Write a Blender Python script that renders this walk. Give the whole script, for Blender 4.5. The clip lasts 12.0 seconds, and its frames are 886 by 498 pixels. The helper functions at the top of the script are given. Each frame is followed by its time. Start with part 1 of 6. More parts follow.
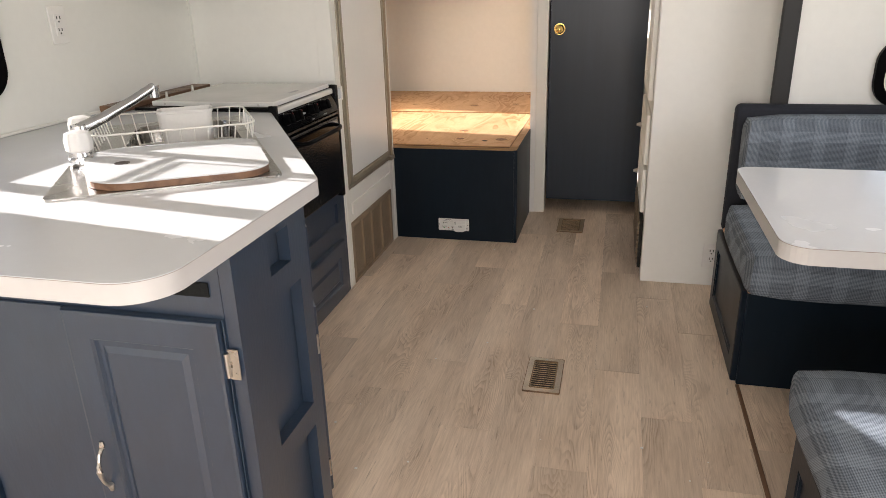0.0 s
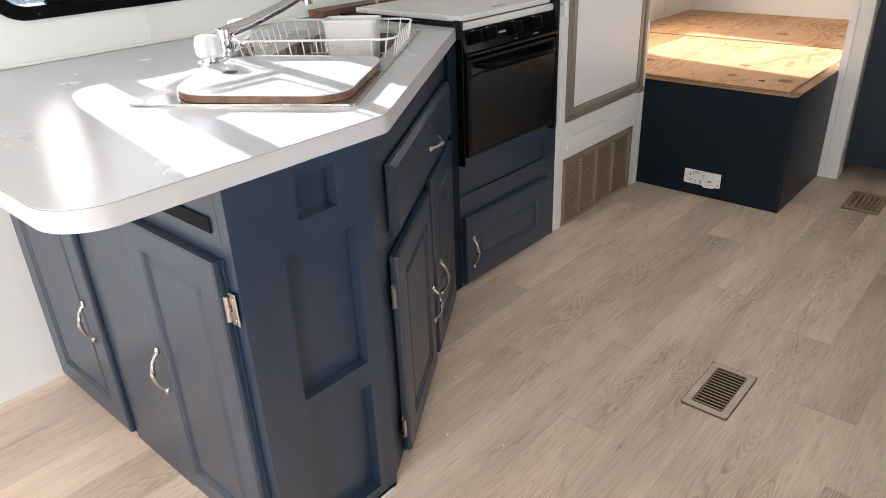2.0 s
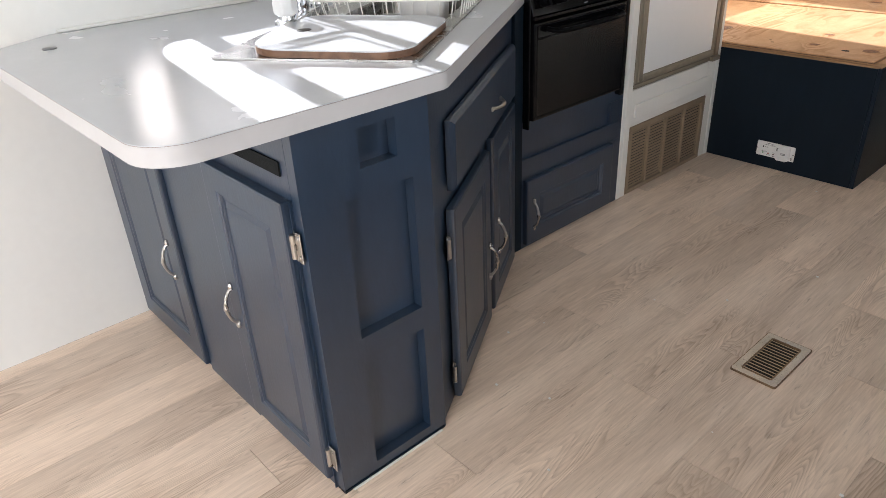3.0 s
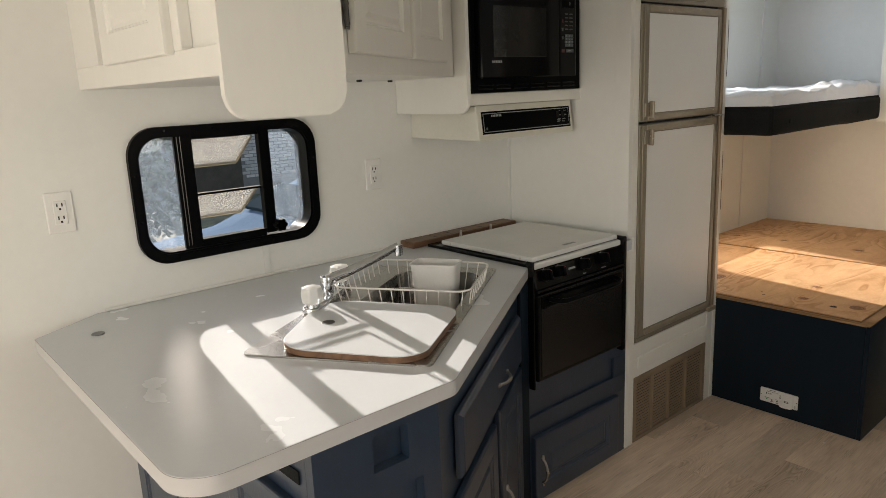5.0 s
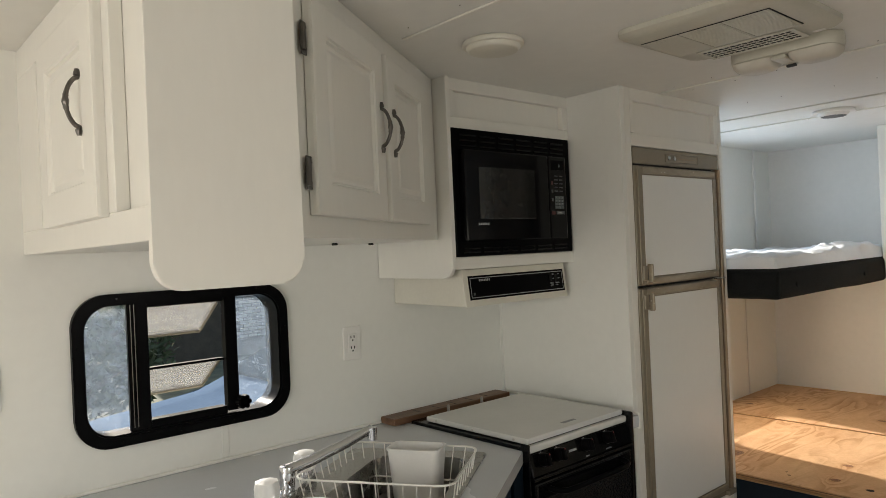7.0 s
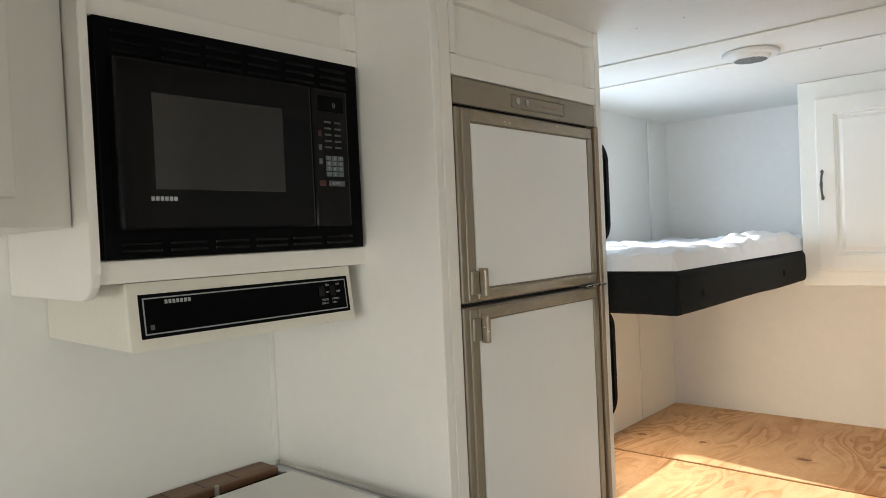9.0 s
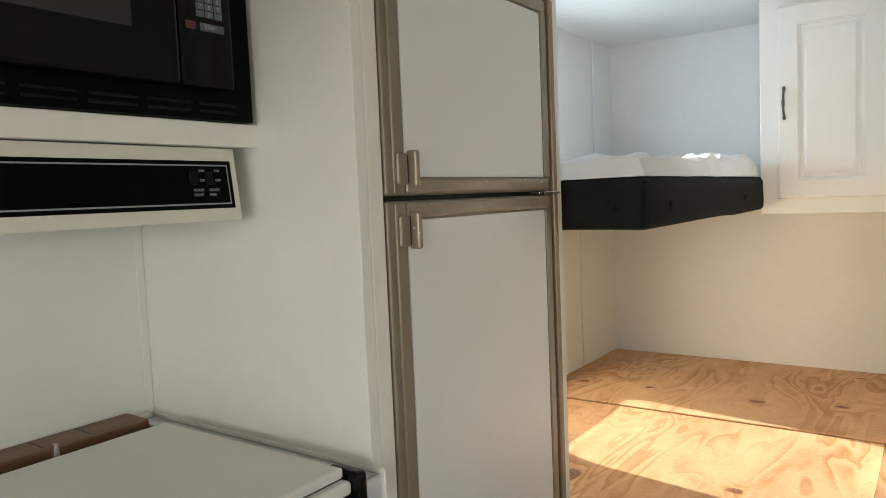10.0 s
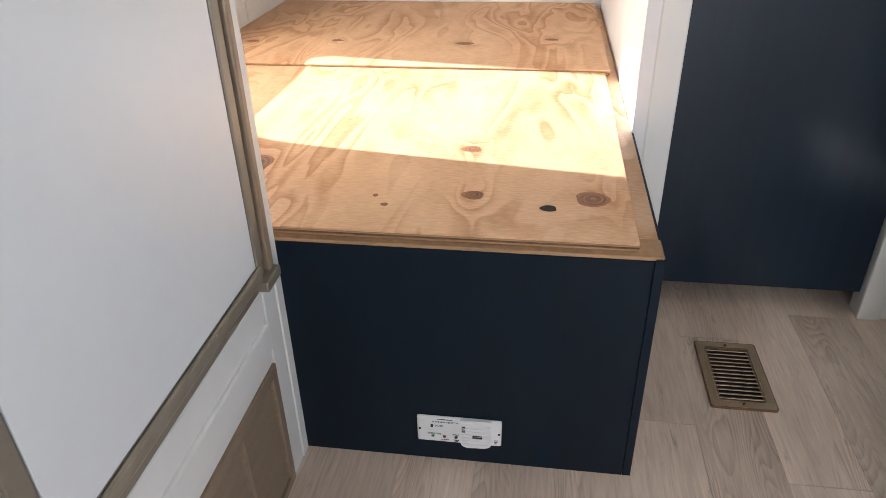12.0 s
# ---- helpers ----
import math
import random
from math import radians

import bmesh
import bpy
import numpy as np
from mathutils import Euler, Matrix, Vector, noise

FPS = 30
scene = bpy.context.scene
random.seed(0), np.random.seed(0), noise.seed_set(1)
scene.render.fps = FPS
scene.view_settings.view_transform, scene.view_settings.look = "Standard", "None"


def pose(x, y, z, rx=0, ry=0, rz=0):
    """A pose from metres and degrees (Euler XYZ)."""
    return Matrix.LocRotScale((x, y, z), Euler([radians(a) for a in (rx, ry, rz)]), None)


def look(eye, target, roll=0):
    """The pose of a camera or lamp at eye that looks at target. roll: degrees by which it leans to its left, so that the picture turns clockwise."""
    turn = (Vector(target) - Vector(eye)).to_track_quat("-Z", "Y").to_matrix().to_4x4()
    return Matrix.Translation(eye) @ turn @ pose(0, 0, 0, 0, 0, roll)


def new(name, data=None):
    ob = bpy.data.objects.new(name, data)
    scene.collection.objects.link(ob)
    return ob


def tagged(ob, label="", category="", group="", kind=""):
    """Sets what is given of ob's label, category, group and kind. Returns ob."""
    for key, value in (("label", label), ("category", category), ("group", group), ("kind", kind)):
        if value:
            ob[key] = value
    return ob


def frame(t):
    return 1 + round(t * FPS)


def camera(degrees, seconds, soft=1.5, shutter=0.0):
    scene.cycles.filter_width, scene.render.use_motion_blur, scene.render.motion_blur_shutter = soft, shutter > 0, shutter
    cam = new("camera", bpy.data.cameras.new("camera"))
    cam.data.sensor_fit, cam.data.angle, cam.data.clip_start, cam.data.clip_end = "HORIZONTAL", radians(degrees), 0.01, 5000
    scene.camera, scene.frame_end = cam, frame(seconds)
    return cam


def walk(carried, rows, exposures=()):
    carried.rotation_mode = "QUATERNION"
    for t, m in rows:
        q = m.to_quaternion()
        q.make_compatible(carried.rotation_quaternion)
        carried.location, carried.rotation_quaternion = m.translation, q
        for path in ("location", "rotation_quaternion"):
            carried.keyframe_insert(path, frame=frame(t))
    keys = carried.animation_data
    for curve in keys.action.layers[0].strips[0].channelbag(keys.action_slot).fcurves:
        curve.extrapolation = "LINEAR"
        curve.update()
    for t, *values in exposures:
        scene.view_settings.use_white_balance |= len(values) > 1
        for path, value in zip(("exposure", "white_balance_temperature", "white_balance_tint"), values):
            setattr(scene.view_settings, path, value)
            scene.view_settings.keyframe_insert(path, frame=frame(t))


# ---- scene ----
cam = camera(64.8, 12.0, soft=0.6)
PATH = [
    (0, (0.141, 0.082, 1.283), (-0.317, 1.897, 0.579), -1.6),
    (0.5, (0.182, 0.339, 1.258), (-0.424, 2.082, 0.488), -1.8),
    (1, (0.23, 0.492, 1.271), (-0.481, 2.149, 0.404), -1.9),
    (1.5, (0.341, 0.577, 1.283), (-0.571, 2.121, 0.396), -1.9),
    (2, (0.439, 0.578, 1.245), (-0.768, 1.9, 0.354), -2.4),
    (2.5, (0.498, 0.552, 1.217), (-0.814, 1.729, 0.273), -2.8),
    (2.7, (0.509, 0.543, 1.222), (-0.81, 1.697, 0.259), -2.8),
    (4.3, (0.545, 0.548, 1.421), (-0.866, 1.756, 0.681), -2.9),
    (4.5, (0.536, 0.54, 1.45), (-0.89, 1.776, 0.786), -2.6),
    (5, (0.562, 0.529, 1.5), (-0.916, 1.801, 1.056), -2.5),
    (5.5, (0.563, 0.509, 1.532), (-0.934, 1.812, 1.286), -2.5),
    (6, (0.56, 0.514, 1.553), (-0.947, 1.824, 1.435), -2.7),
    (6.5, (0.526, 0.548, 1.55), (-0.981, 1.863, 1.516), -2.5),
    (6.7, (0.491, 0.605, 1.531), (-1.014, 1.921, 1.525), -2.5),
    (8.3, (0.107, 1.325, 1.474), (-1.328, 2.718, 1.465), -2.5),
    (8.5, (0.061, 1.45, 1.465), (-1.335, 2.882, 1.446), -2.5),
    (9, (-0.004, 1.707, 1.499), (-1.325, 3.209, 1.462), -2.6),
    (9.5, (-0.106, 1.87, 1.46), (-1.37, 3.419, 1.406), -2.5),
    (10, (-0.235, 1.989, 1.34), (-1.396, 3.611, 1.195), -2.4),
    (10.5, (-0.321, 2.09, 1.256), (-1.289, 3.797, 0.866), -2.3),
    (11, (-0.413, 2.248, 1.17), (-1.197, 3.98, 0.549), -2.1),
    (11.5, (-0.484, 2.399, 1.12), (-1.065, 4.114, 0.271), -1.9),
    (12, (-0.542, 2.548, 1.091), (-0.8, 4.25, 0.072), -1.3),
]
walk(cam, [(t, look(eye, target, roll)) for t, eye, target, roll in PATH], exposures=((0.0, 1.56, 6650, 17), (1.0, 1.77, 6550, 17), (2.0, 1.82, 6100, 16), (2.7, 1.65, 6000, 16), (4.3, 1.13, 6100, 11), (5.0, 0.84, 6950, 13), (6.7, 0.76, 6850, 11), (8.3, 1.08, 6550, 10), (9.5, 1.46, 6600, 10), (10.0, 1.27, 6650, 9), (10.5, 1.4, 6300, 13), (11.5, 1.89, 5650, 15), (12.0, 1.99, 5600, 15)))

# ---- world, sun and large lights ----
world = bpy.data.worlds.new("sky")
scene.world = world
world.use_nodes = True
SUN = Vector((1.0, -0.153, -0.37)).normalized()
_sky = world.node_tree.nodes.new("ShaderNodeTexSky")
_sky.sky_type, _sky.sun_disc = "NISHITA", False
_sky.sun_elevation, _sky.sun_rotation = radians(20), math.atan2(-SUN.x, -SUN.y)
_bg = world.node_tree.nodes["Background"]
_bg.inputs["Strength"].default_value = 0.12
world.node_tree.links.new(_sky.outputs[0], _bg.inputs["Color"])
sun_data = bpy.data.lights.new("sun", "SUN")
sun_data.energy, sun_data.angle, sun_data.color = 4.5, radians(0.5), (1.0, 0.965, 0.91)
new("sun", sun_data).matrix_world = look((0, 0, 8), Vector((0, 0, 8)) + SUN)


def fill_lamp(name, at, to, w, h, watts, color):
    """An added area lamp that stands in for daylight at a wall opening."""
    data = bpy.data.lights.new(name, "AREA")
    data.shape, data.size, data.size_y, data.energy, data.color = "RECTANGLE", w, h, watts, color
    new(name, data).matrix_world = look(at, to)


# Fill lamps at unseen dinette, entry and front openings, added to brighten the room.
fill_lamp("dinette_fill", (1.43, 1.85, 1.4), (0.0, 1.85, 1.25), 1.1, 0.5, 3.0, (1.0, 0.97, 0.91))
fill_lamp("entry_fill", (0.76, -0.9, 1.02), (-0.5, 1.9, 0.1), 0.62, 1.6, 12, (1.0, 0.97, 0.92))
fill_lamp("front_fill", (-0.35, -2.15, 1.4), (-0.25, 0.6, 0.2), 1.2, 0.75, 12.5, (1.0, 0.97, 0.92))
# Set in a real window; its orange tint imitates bounce from the sunlit pine.
fill_lamp("bunk_bounce_fill", (-1.69, 4.32, 0.87), (-0.6, 4.3, 0.52), 0.58, 0.4, 3.7, (1.0, 0.82, 0.58))
fill_lamp("daylight_upper_bunk", (-1.70, 4.32, 1.68), (0.0, 4.32, 1.6), 0.58, 0.34, 2.7, (0.60, 0.79, 1.0))


# ---- materials ----
def material(name, color, rough=0.5, metal=0.0, vary=0.08, scale=6.0, bump=0.0, bump_scale=200.0, coat=0.0, rand=0.0, stretch=(1, 1, 1), spots=0.0, spot_color=(0.1, 0.08, 0.05), spec=0.5, rough_vary=0.08):
    """Paint, plastic or metal: broad mottling, fine grain and relief."""
    m = bpy.data.materials.new(name)
    m.use_nodes = True
    n, l = m.node_tree.nodes, m.node_tree.links
    b = n["Principled BSDF"]
    b.inputs["Metallic"].default_value = metal
    b.inputs["Coat Weight"].default_value = coat
    b.inputs["Specular IOR Level"].default_value = spec
    tc = n.new("ShaderNodeTexCoord")
    mp = n.new("ShaderNodeMapping")
    mp.inputs["Scale"].default_value = stretch
    l.new(tc.outputs["Object"], mp.inputs["Vector"])
    info = n.new("ShaderNodeObjectInfo")
    add = n.new("ShaderNodeVectorMath")
    l.new(mp.outputs[0], add.inputs[0])
    off = n.new("ShaderNodeMath")
    off.operation = "MULTIPLY"
    off.inputs[1].default_value = 37.0
    l.new(info.outputs["Random"], off.inputs[0])
    l.new(off.outputs[0], add.inputs[1])

    def noise_tex(s, detail):
        t = n.new("ShaderNodeTexNoise")
        t.inputs["Scale"].default_value, t.inputs["Detail"].default_value = s, detail
        l.new(add.outputs[0], t.inputs["Vector"])
        return t

    broad, fine = noise_tex(scale, 4), noise_tex(scale * 11, 5)
    mixer = n.new("ShaderNodeMix")
    mixer.data_type, mixer.blend_type = "RGBA", "MIX"
    lo = [max(0.0, c * (1 - vary)) for c in color]
    hi = [min(1.0, c * (1 + vary)) for c in color]
    mixer.inputs[6].default_value, mixer.inputs[7].default_value = (*lo, 1), (*hi, 1)
    av = n.new("ShaderNodeMath")
    av.operation = "MULTIPLY_ADD"
    av.inputs[1].default_value = 0.45
    half = n.new("ShaderNodeMath")
    half.operation = "MULTIPLY"
    half.inputs[1].default_value = 0.55
    l.new(broad.outputs["Fac"], half.inputs[0])
    l.new(fine.outputs["Fac"], av.inputs[0])
    l.new(half.outputs[0], av.inputs[2])
    stretch_range = n.new("ShaderNodeMapRange")
    stretch_range.inputs["From Min"].default_value, stretch_range.inputs["From Max"].default_value = 0.3, 0.7
    l.new(av.outputs[0], stretch_range.inputs["Value"])
    l.new(stretch_range.outputs[0], mixer.inputs[0])
    out = mixer.outputs[2]
    if rand:
        hsv = n.new("ShaderNodeHueSaturation")
        r = n.new("ShaderNodeMapRange")
        r.inputs["To Min"].default_value, r.inputs["To Max"].default_value = 1 - rand, 1 + rand
        l.new(info.outputs["Random"], r.inputs["Value"])
        l.new(r.outputs[0], hsv.inputs["Value"])
        l.new(out, hsv.inputs["Color"])
        out = hsv.outputs[0]
    if spots:
        sp = noise_tex(scale * 14, 2)
        cut = n.new("ShaderNodeMapRange")
        cut.inputs["From Min"].default_value, cut.inputs["From Max"].default_value = 0.74 - spots, 0.76 - spots * 0.9
        l.new(sp.outputs["Fac"], cut.inputs["Value"])
        sm = n.new("ShaderNodeMix")
        sm.data_type = "RGBA"
        sm.inputs[7].default_value = (*spot_color, 1)
        l.new(cut.outputs[0], sm.inputs[0])
        l.new(out, sm.inputs[6])
        out = sm.outputs[2]
    l.new(out, b.inputs["Base Color"])
    rr = n.new("ShaderNodeMapRange")
    rr.inputs["To Min"].default_value, rr.inputs["To Max"].default_value = max(0.02, rough - rough_vary), min(1.0, rough + rough_vary)
    l.new(broad.outputs["Fac"], rr.inputs["Value"])
    l.new(rr.outputs[0], b.inputs["Roughness"])
    if bump:
        bt = noise_tex(bump_scale, 3)
        bp = n.new("ShaderNodeBump")
        bp.inputs["Strength"].default_value, bp.inputs["Distance"].default_value = bump, 0.002
        l.new(bt.outputs["Fac"], bp.inputs["Height"])
        l.new(bp.outputs[0], b.inputs["Normal"])
    return m


def wood(name, light, dark, grain=(14, 1.2, 14), rings=7.0, rough=0.5, knots=0.0, rand=0.1, flecks=0.0, figure_weight=0.9, bump=0.15, contrast=1.0):
    """Wood grain running along the object's y, with cathedral figure and, where given, knots."""
    m = bpy.data.materials.new(name)
    m.use_nodes = True
    n, l = m.node_tree.nodes, m.node_tree.links
    b = n["Principled BSDF"]
    tc, info = n.new("ShaderNodeTexCoord"), n.new("ShaderNodeObjectInfo")
    shift = n.new("ShaderNodeVectorMath")
    mul = n.new("ShaderNodeMath")
    mul.operation, mul.inputs[1].default_value = "MULTIPLY", 53.0
    l.new(info.outputs["Random"], mul.inputs[0])
    l.new(tc.outputs["Object"], shift.inputs[0])
    l.new(mul.outputs[0], shift.inputs[1])
    mp = n.new("ShaderNodeMapping")
    mp.inputs["Scale"].default_value = grain
    l.new(shift.outputs[0], mp.inputs["Vector"])
    figure = n.new("ShaderNodeTexNoise")
    figure.inputs["Scale"].default_value, figure.inputs["Detail"].default_value, figure.inputs["Distortion"].default_value = 0.45, 2.0, 0.6
    l.new(mp.outputs[0], figure.inputs["Vector"])
    ring = n.new("ShaderNodeMath")
    ring.operation, ring.inputs[1].default_value = "MULTIPLY", rings
    l.new(figure.outputs["Fac"], ring.inputs[0])
    wave = n.new("ShaderNodeMath")
    wave.operation = "PINGPONG"
    wave.inputs[1].default_value = 0.5
    l.new(ring.outputs[0], wave.inputs[0])
    fibre_map = n.new("ShaderNodeMapping")
    fibre_map.inputs["Scale"].default_value = (grain[0] * 22, grain[1] * 5, grain[2] * 22)
    l.new(shift.outputs[0], fibre_map.inputs["Vector"])
    fibre = n.new("ShaderNodeTexNoise")
    fibre.inputs["Scale"].default_value, fibre.inputs["Detail"].default_value = 1.0, 4.0
    l.new(fibre_map.outputs[0], fibre.inputs["Vector"])
    mix_f = n.new("ShaderNodeMath")
    mix_f.operation, mix_f.inputs[1].default_value = "MULTIPLY_ADD", figure_weight
    l.new(wave.outputs[0], mix_f.inputs[0])
    fm = n.new("ShaderNodeMath")
    fm.operation, fm.inputs[1].default_value = "MULTIPLY", 1.0 - figure_weight * 0.5
    l.new(fibre.outputs["Fac"], fm.inputs[0])
    l.new(fm.outputs[0], mix_f.inputs[2])
    ramp = n.new("ShaderNodeValToRGB")
    ramp.color_ramp.elements[0].position, ramp.color_ramp.elements[0].color = 0.5 - 0.32 / contrast, (*dark, 1)
    ramp.color_ramp.elements[1].position, ramp.color_ramp.elements[1].color = 0.5 + 0.12 / contrast, (*light, 1)
    l.new(mix_f.outputs[0], ramp.inputs[0])
    out = ramp.outputs[0]
    patch = n.new("ShaderNodeTexNoise")
    patch.inputs["Scale"].default_value = 3.0
    l.new(shift.outputs[0], patch.inputs["Vector"])
    hsv = n.new("ShaderNodeHueSaturation")
    pr = n.new("ShaderNodeMapRange")
    pr.inputs["To Min"].default_value, pr.inputs["To Max"].default_value = 0.86, 1.14
    l.new(patch.outputs["Fac"], pr.inputs["Value"])
    rr = n.new("ShaderNodeMapRange")
    rr.inputs["To Min"].default_value, rr.inputs["To Max"].default_value = 1 - rand, 1 + rand
    l.new(info.outputs["Random"], rr.inputs["Value"])
    vm = n.new("ShaderNodeMath")
    vm.operation = "MULTIPLY"
    l.new(pr.outputs[0], vm.inputs[0])
    l.new(rr.outputs[0], vm.inputs[1])
    l.new(vm.outputs[0], hsv.inputs["Value"])
    l.new(out, hsv.inputs["Color"])
    out = hsv.outputs[0]
    if flecks:
        fl_map = n.new("ShaderNodeMapping")
        fl_map.inputs["Scale"].default_value = (grain[0] * 3.2, grain[1] * 3.0, grain[2] * 3.2)
        l.new(shift.outputs[0], fl_map.inputs["Vector"])
        fl = n.new("ShaderNodeTexNoise")
        fl.inputs["Scale"].default_value, fl.inputs["Detail"].default_value, fl.inputs["Roughness"].default_value = 1.0, 6.0, 0.62
        l.new(fl_map.outputs[0], fl.inputs["Vector"])
        cut = n.new("ShaderNodeMapRange")
        cut.inputs["From Min"].default_value, cut.inputs["From Max"].default_value = 0.56, 0.72
        cut.inputs["To Max"].default_value = flecks
        l.new(fl.outputs["Fac"], cut.inputs["Value"])
        fm2 = n.new("ShaderNodeMix")
        fm2.data_type = "RGBA"
        fm2.inputs[7].default_value = (dark[0] * 0.62, dark[1] * 0.6, dark[2] * 0.6, 1)
        l.new(cut.outputs[0], fm2.inputs[0])
        l.new(out, fm2.inputs[6])
        out = fm2.outputs[2]
    l.new(out, b.inputs["Base Color"])
    b.inputs["Roughness"].default_value = rough
    bp = n.new("ShaderNodeBump")
    bp.inputs["Strength"].default_value, bp.inputs["Distance"].default_value = bump, 0.001
    l.new(mix_f.outputs[0], bp.inputs["Height"])
    l.new(bp.outputs[0], b.inputs["Normal"])
    return m


def figured(name, light, dark, grain, rings, weight, fibre, blotch, rand=0.05, rough=0.5, mask=(0.35, 0.6), pores=0.0, detail=1.5, distort=0.4, bump=0.1, eyes=()):
    """Flat-sawn veneer: sawtooth growth rings that come and go and bend round knots, soft blotches, fine fibre and pores."""
    m = bpy.data.materials.new(name)
    m.use_nodes = True
    n, l = m.node_tree.nodes, m.node_tree.links
    b = n["Principled BSDF"]
    tc, info = n.new("ShaderNodeTexCoord"), n.new("ShaderNodeObjectInfo")
    off = n.new("ShaderNodeMath")
    off.operation, off.inputs[1].default_value = "MULTIPLY", 61.0
    l.new(info.outputs["Random"], off.inputs[0])
    shift = n.new("ShaderNodeVectorMath")
    l.new(tc.outputs["Object"], shift.inputs[0])
    l.new(off.outputs[0], shift.inputs[1])

    def tex(scale, det, dist=0.0, roughness=0.5):
        mp, t = n.new("ShaderNodeMapping"), n.new("ShaderNodeTexNoise")
        mp.inputs["Scale"].default_value = scale
        l.new(shift.outputs[0], mp.inputs["Vector"])
        l.new(mp.outputs[0], t.inputs["Vector"])
        t.inputs["Scale"].default_value, t.inputs["Detail"].default_value = 1.0, det
        t.inputs["Distortion"].default_value, t.inputs["Roughness"].default_value = dist, roughness
        return t.outputs["Fac"]

    def math_node(op, a, c):
        k = n.new("ShaderNodeMath")
        k.operation = op
        for i, v in enumerate((a, c)):
            if isinstance(v, float):
                k.inputs[i].default_value = v
            else:
                l.new(v, k.inputs[i])
        return k.outputs[0]

    def ranged(v, a, c, lo=0.0, hi=1.0):
        k = n.new("ShaderNodeMapRange")
        k.inputs["From Min"].default_value, k.inputs["From Max"].default_value = a, c
        k.inputs["To Min"].default_value, k.inputs["To Max"].default_value = lo, hi
        l.new(v, k.inputs["Value"])
        return k.outputs[0]

    field, near = tex(grain, detail, distort), None
    for ex, ey, er in eyes:
        gap = n.new("ShaderNodeVectorMath")
        gap.operation = "DISTANCE"
        squash = n.new("ShaderNodeVectorMath")
        squash.operation = "MULTIPLY"
        squash.inputs[1].default_value = (1.0, 0.62, 0.0)
        l.new(tc.outputs["Object"], squash.inputs[0])
        l.new(squash.outputs[0], gap.inputs[0])
        gap.inputs[1].default_value = (ex, ey * 0.62, 0.0)
        pull = n.new("ShaderNodeMapRange")
        pull.interpolation_type = "SMOOTHERSTEP"
        pull.inputs["From Min"].default_value, pull.inputs["From Max"].default_value = 0.0, er * 3.2
        pull.inputs["To Min"].default_value, pull.inputs["To Max"].default_value = 1.0, 0.0
        l.new(gap.outputs["Value"], pull.inputs["Value"])
        field = math_node("ADD", field, math_node("MULTIPLY", pull.outputs[0], 0.12))
        near = pull.outputs[0] if near is None else math_node("MAXIMUM", near, pull.outputs[0])
    saw = math_node("FRACT", math_node("MULTIPLY", field, float(rings)), 0.0)
    tooth = n.new("ShaderNodeValToRGB")
    e = tooth.color_ramp.elements
    e[0].position, e[0].color = 0.25, (0, 0, 0, 1)
    e[1].position, e[1].color = 0.88, (1, 1, 1, 1)
    last = tooth.color_ramp.elements.new(1.0)
    last.color = (0, 0, 0, 1)
    l.new(saw, tooth.inputs[0])
    where = ranged(tex(tuple(g * 0.6 + 1.3 for g in grain), 2.0), mask[0], mask[1])
    if near is not None:
        where = math_node("MAXIMUM", where, near)
    line = math_node("MULTIPLY", math_node("MULTIPLY", tooth.outputs[0], where), float(weight))
    tone = math_node("ADD", line, ranged(tex(blotch, 4.0, 0.3, 0.55), 0.3, 0.7, 0.0, 0.42))
    tone = math_node("ADD", tone, ranged(tex(fibre, 4.0, 0.0, 0.6), 0.3, 0.7, -0.08, 0.26))
    mix = n.new("ShaderNodeMix")
    mix.data_type = "RGBA"
    mix.inputs[6].default_value, mix.inputs[7].default_value = (*light, 1), (*dark, 1)
    l.new(tone, mix.inputs[0])
    out = mix.outputs[2]
    if pores:
        pm = n.new("ShaderNodeMix")
        pm.data_type = "RGBA"
        pm.inputs[7].default_value = (dark[0] * 0.6, dark[1] * 0.58, dark[2] * 0.56, 1)
        l.new(ranged(tex((fibre[0] * 0.55, fibre[1] * 0.9, fibre[2] * 0.55), 5.0, 0.5, 0.65), 0.60, 0.74, 0.0, float(pores)), pm.inputs[0])
        l.new(out, pm.inputs[6])
        out = pm.outputs[2]
    hsv = n.new("ShaderNodeHueSaturation")
    l.new(ranged(info.outputs["Random"], 0.0, 1.0, 1.0 - rand, 1.0 + rand), hsv.inputs["Value"])
    l.new(out, hsv.inputs["Color"])
    l.new(hsv.outputs[0], b.inputs["Base Color"])
    l.new(ranged(tone, 0.0, 1.0, rough - 0.05, rough + 0.1), b.inputs["Roughness"])
    bp = n.new("ShaderNodeBump")
    bp.inputs["Strength"].default_value, bp.inputs["Distance"].default_value = bump, 0.001
    l.new(tone, bp.inputs["Height"])
    l.new(bp.outputs[0], b.inputs["Normal"])
    return m


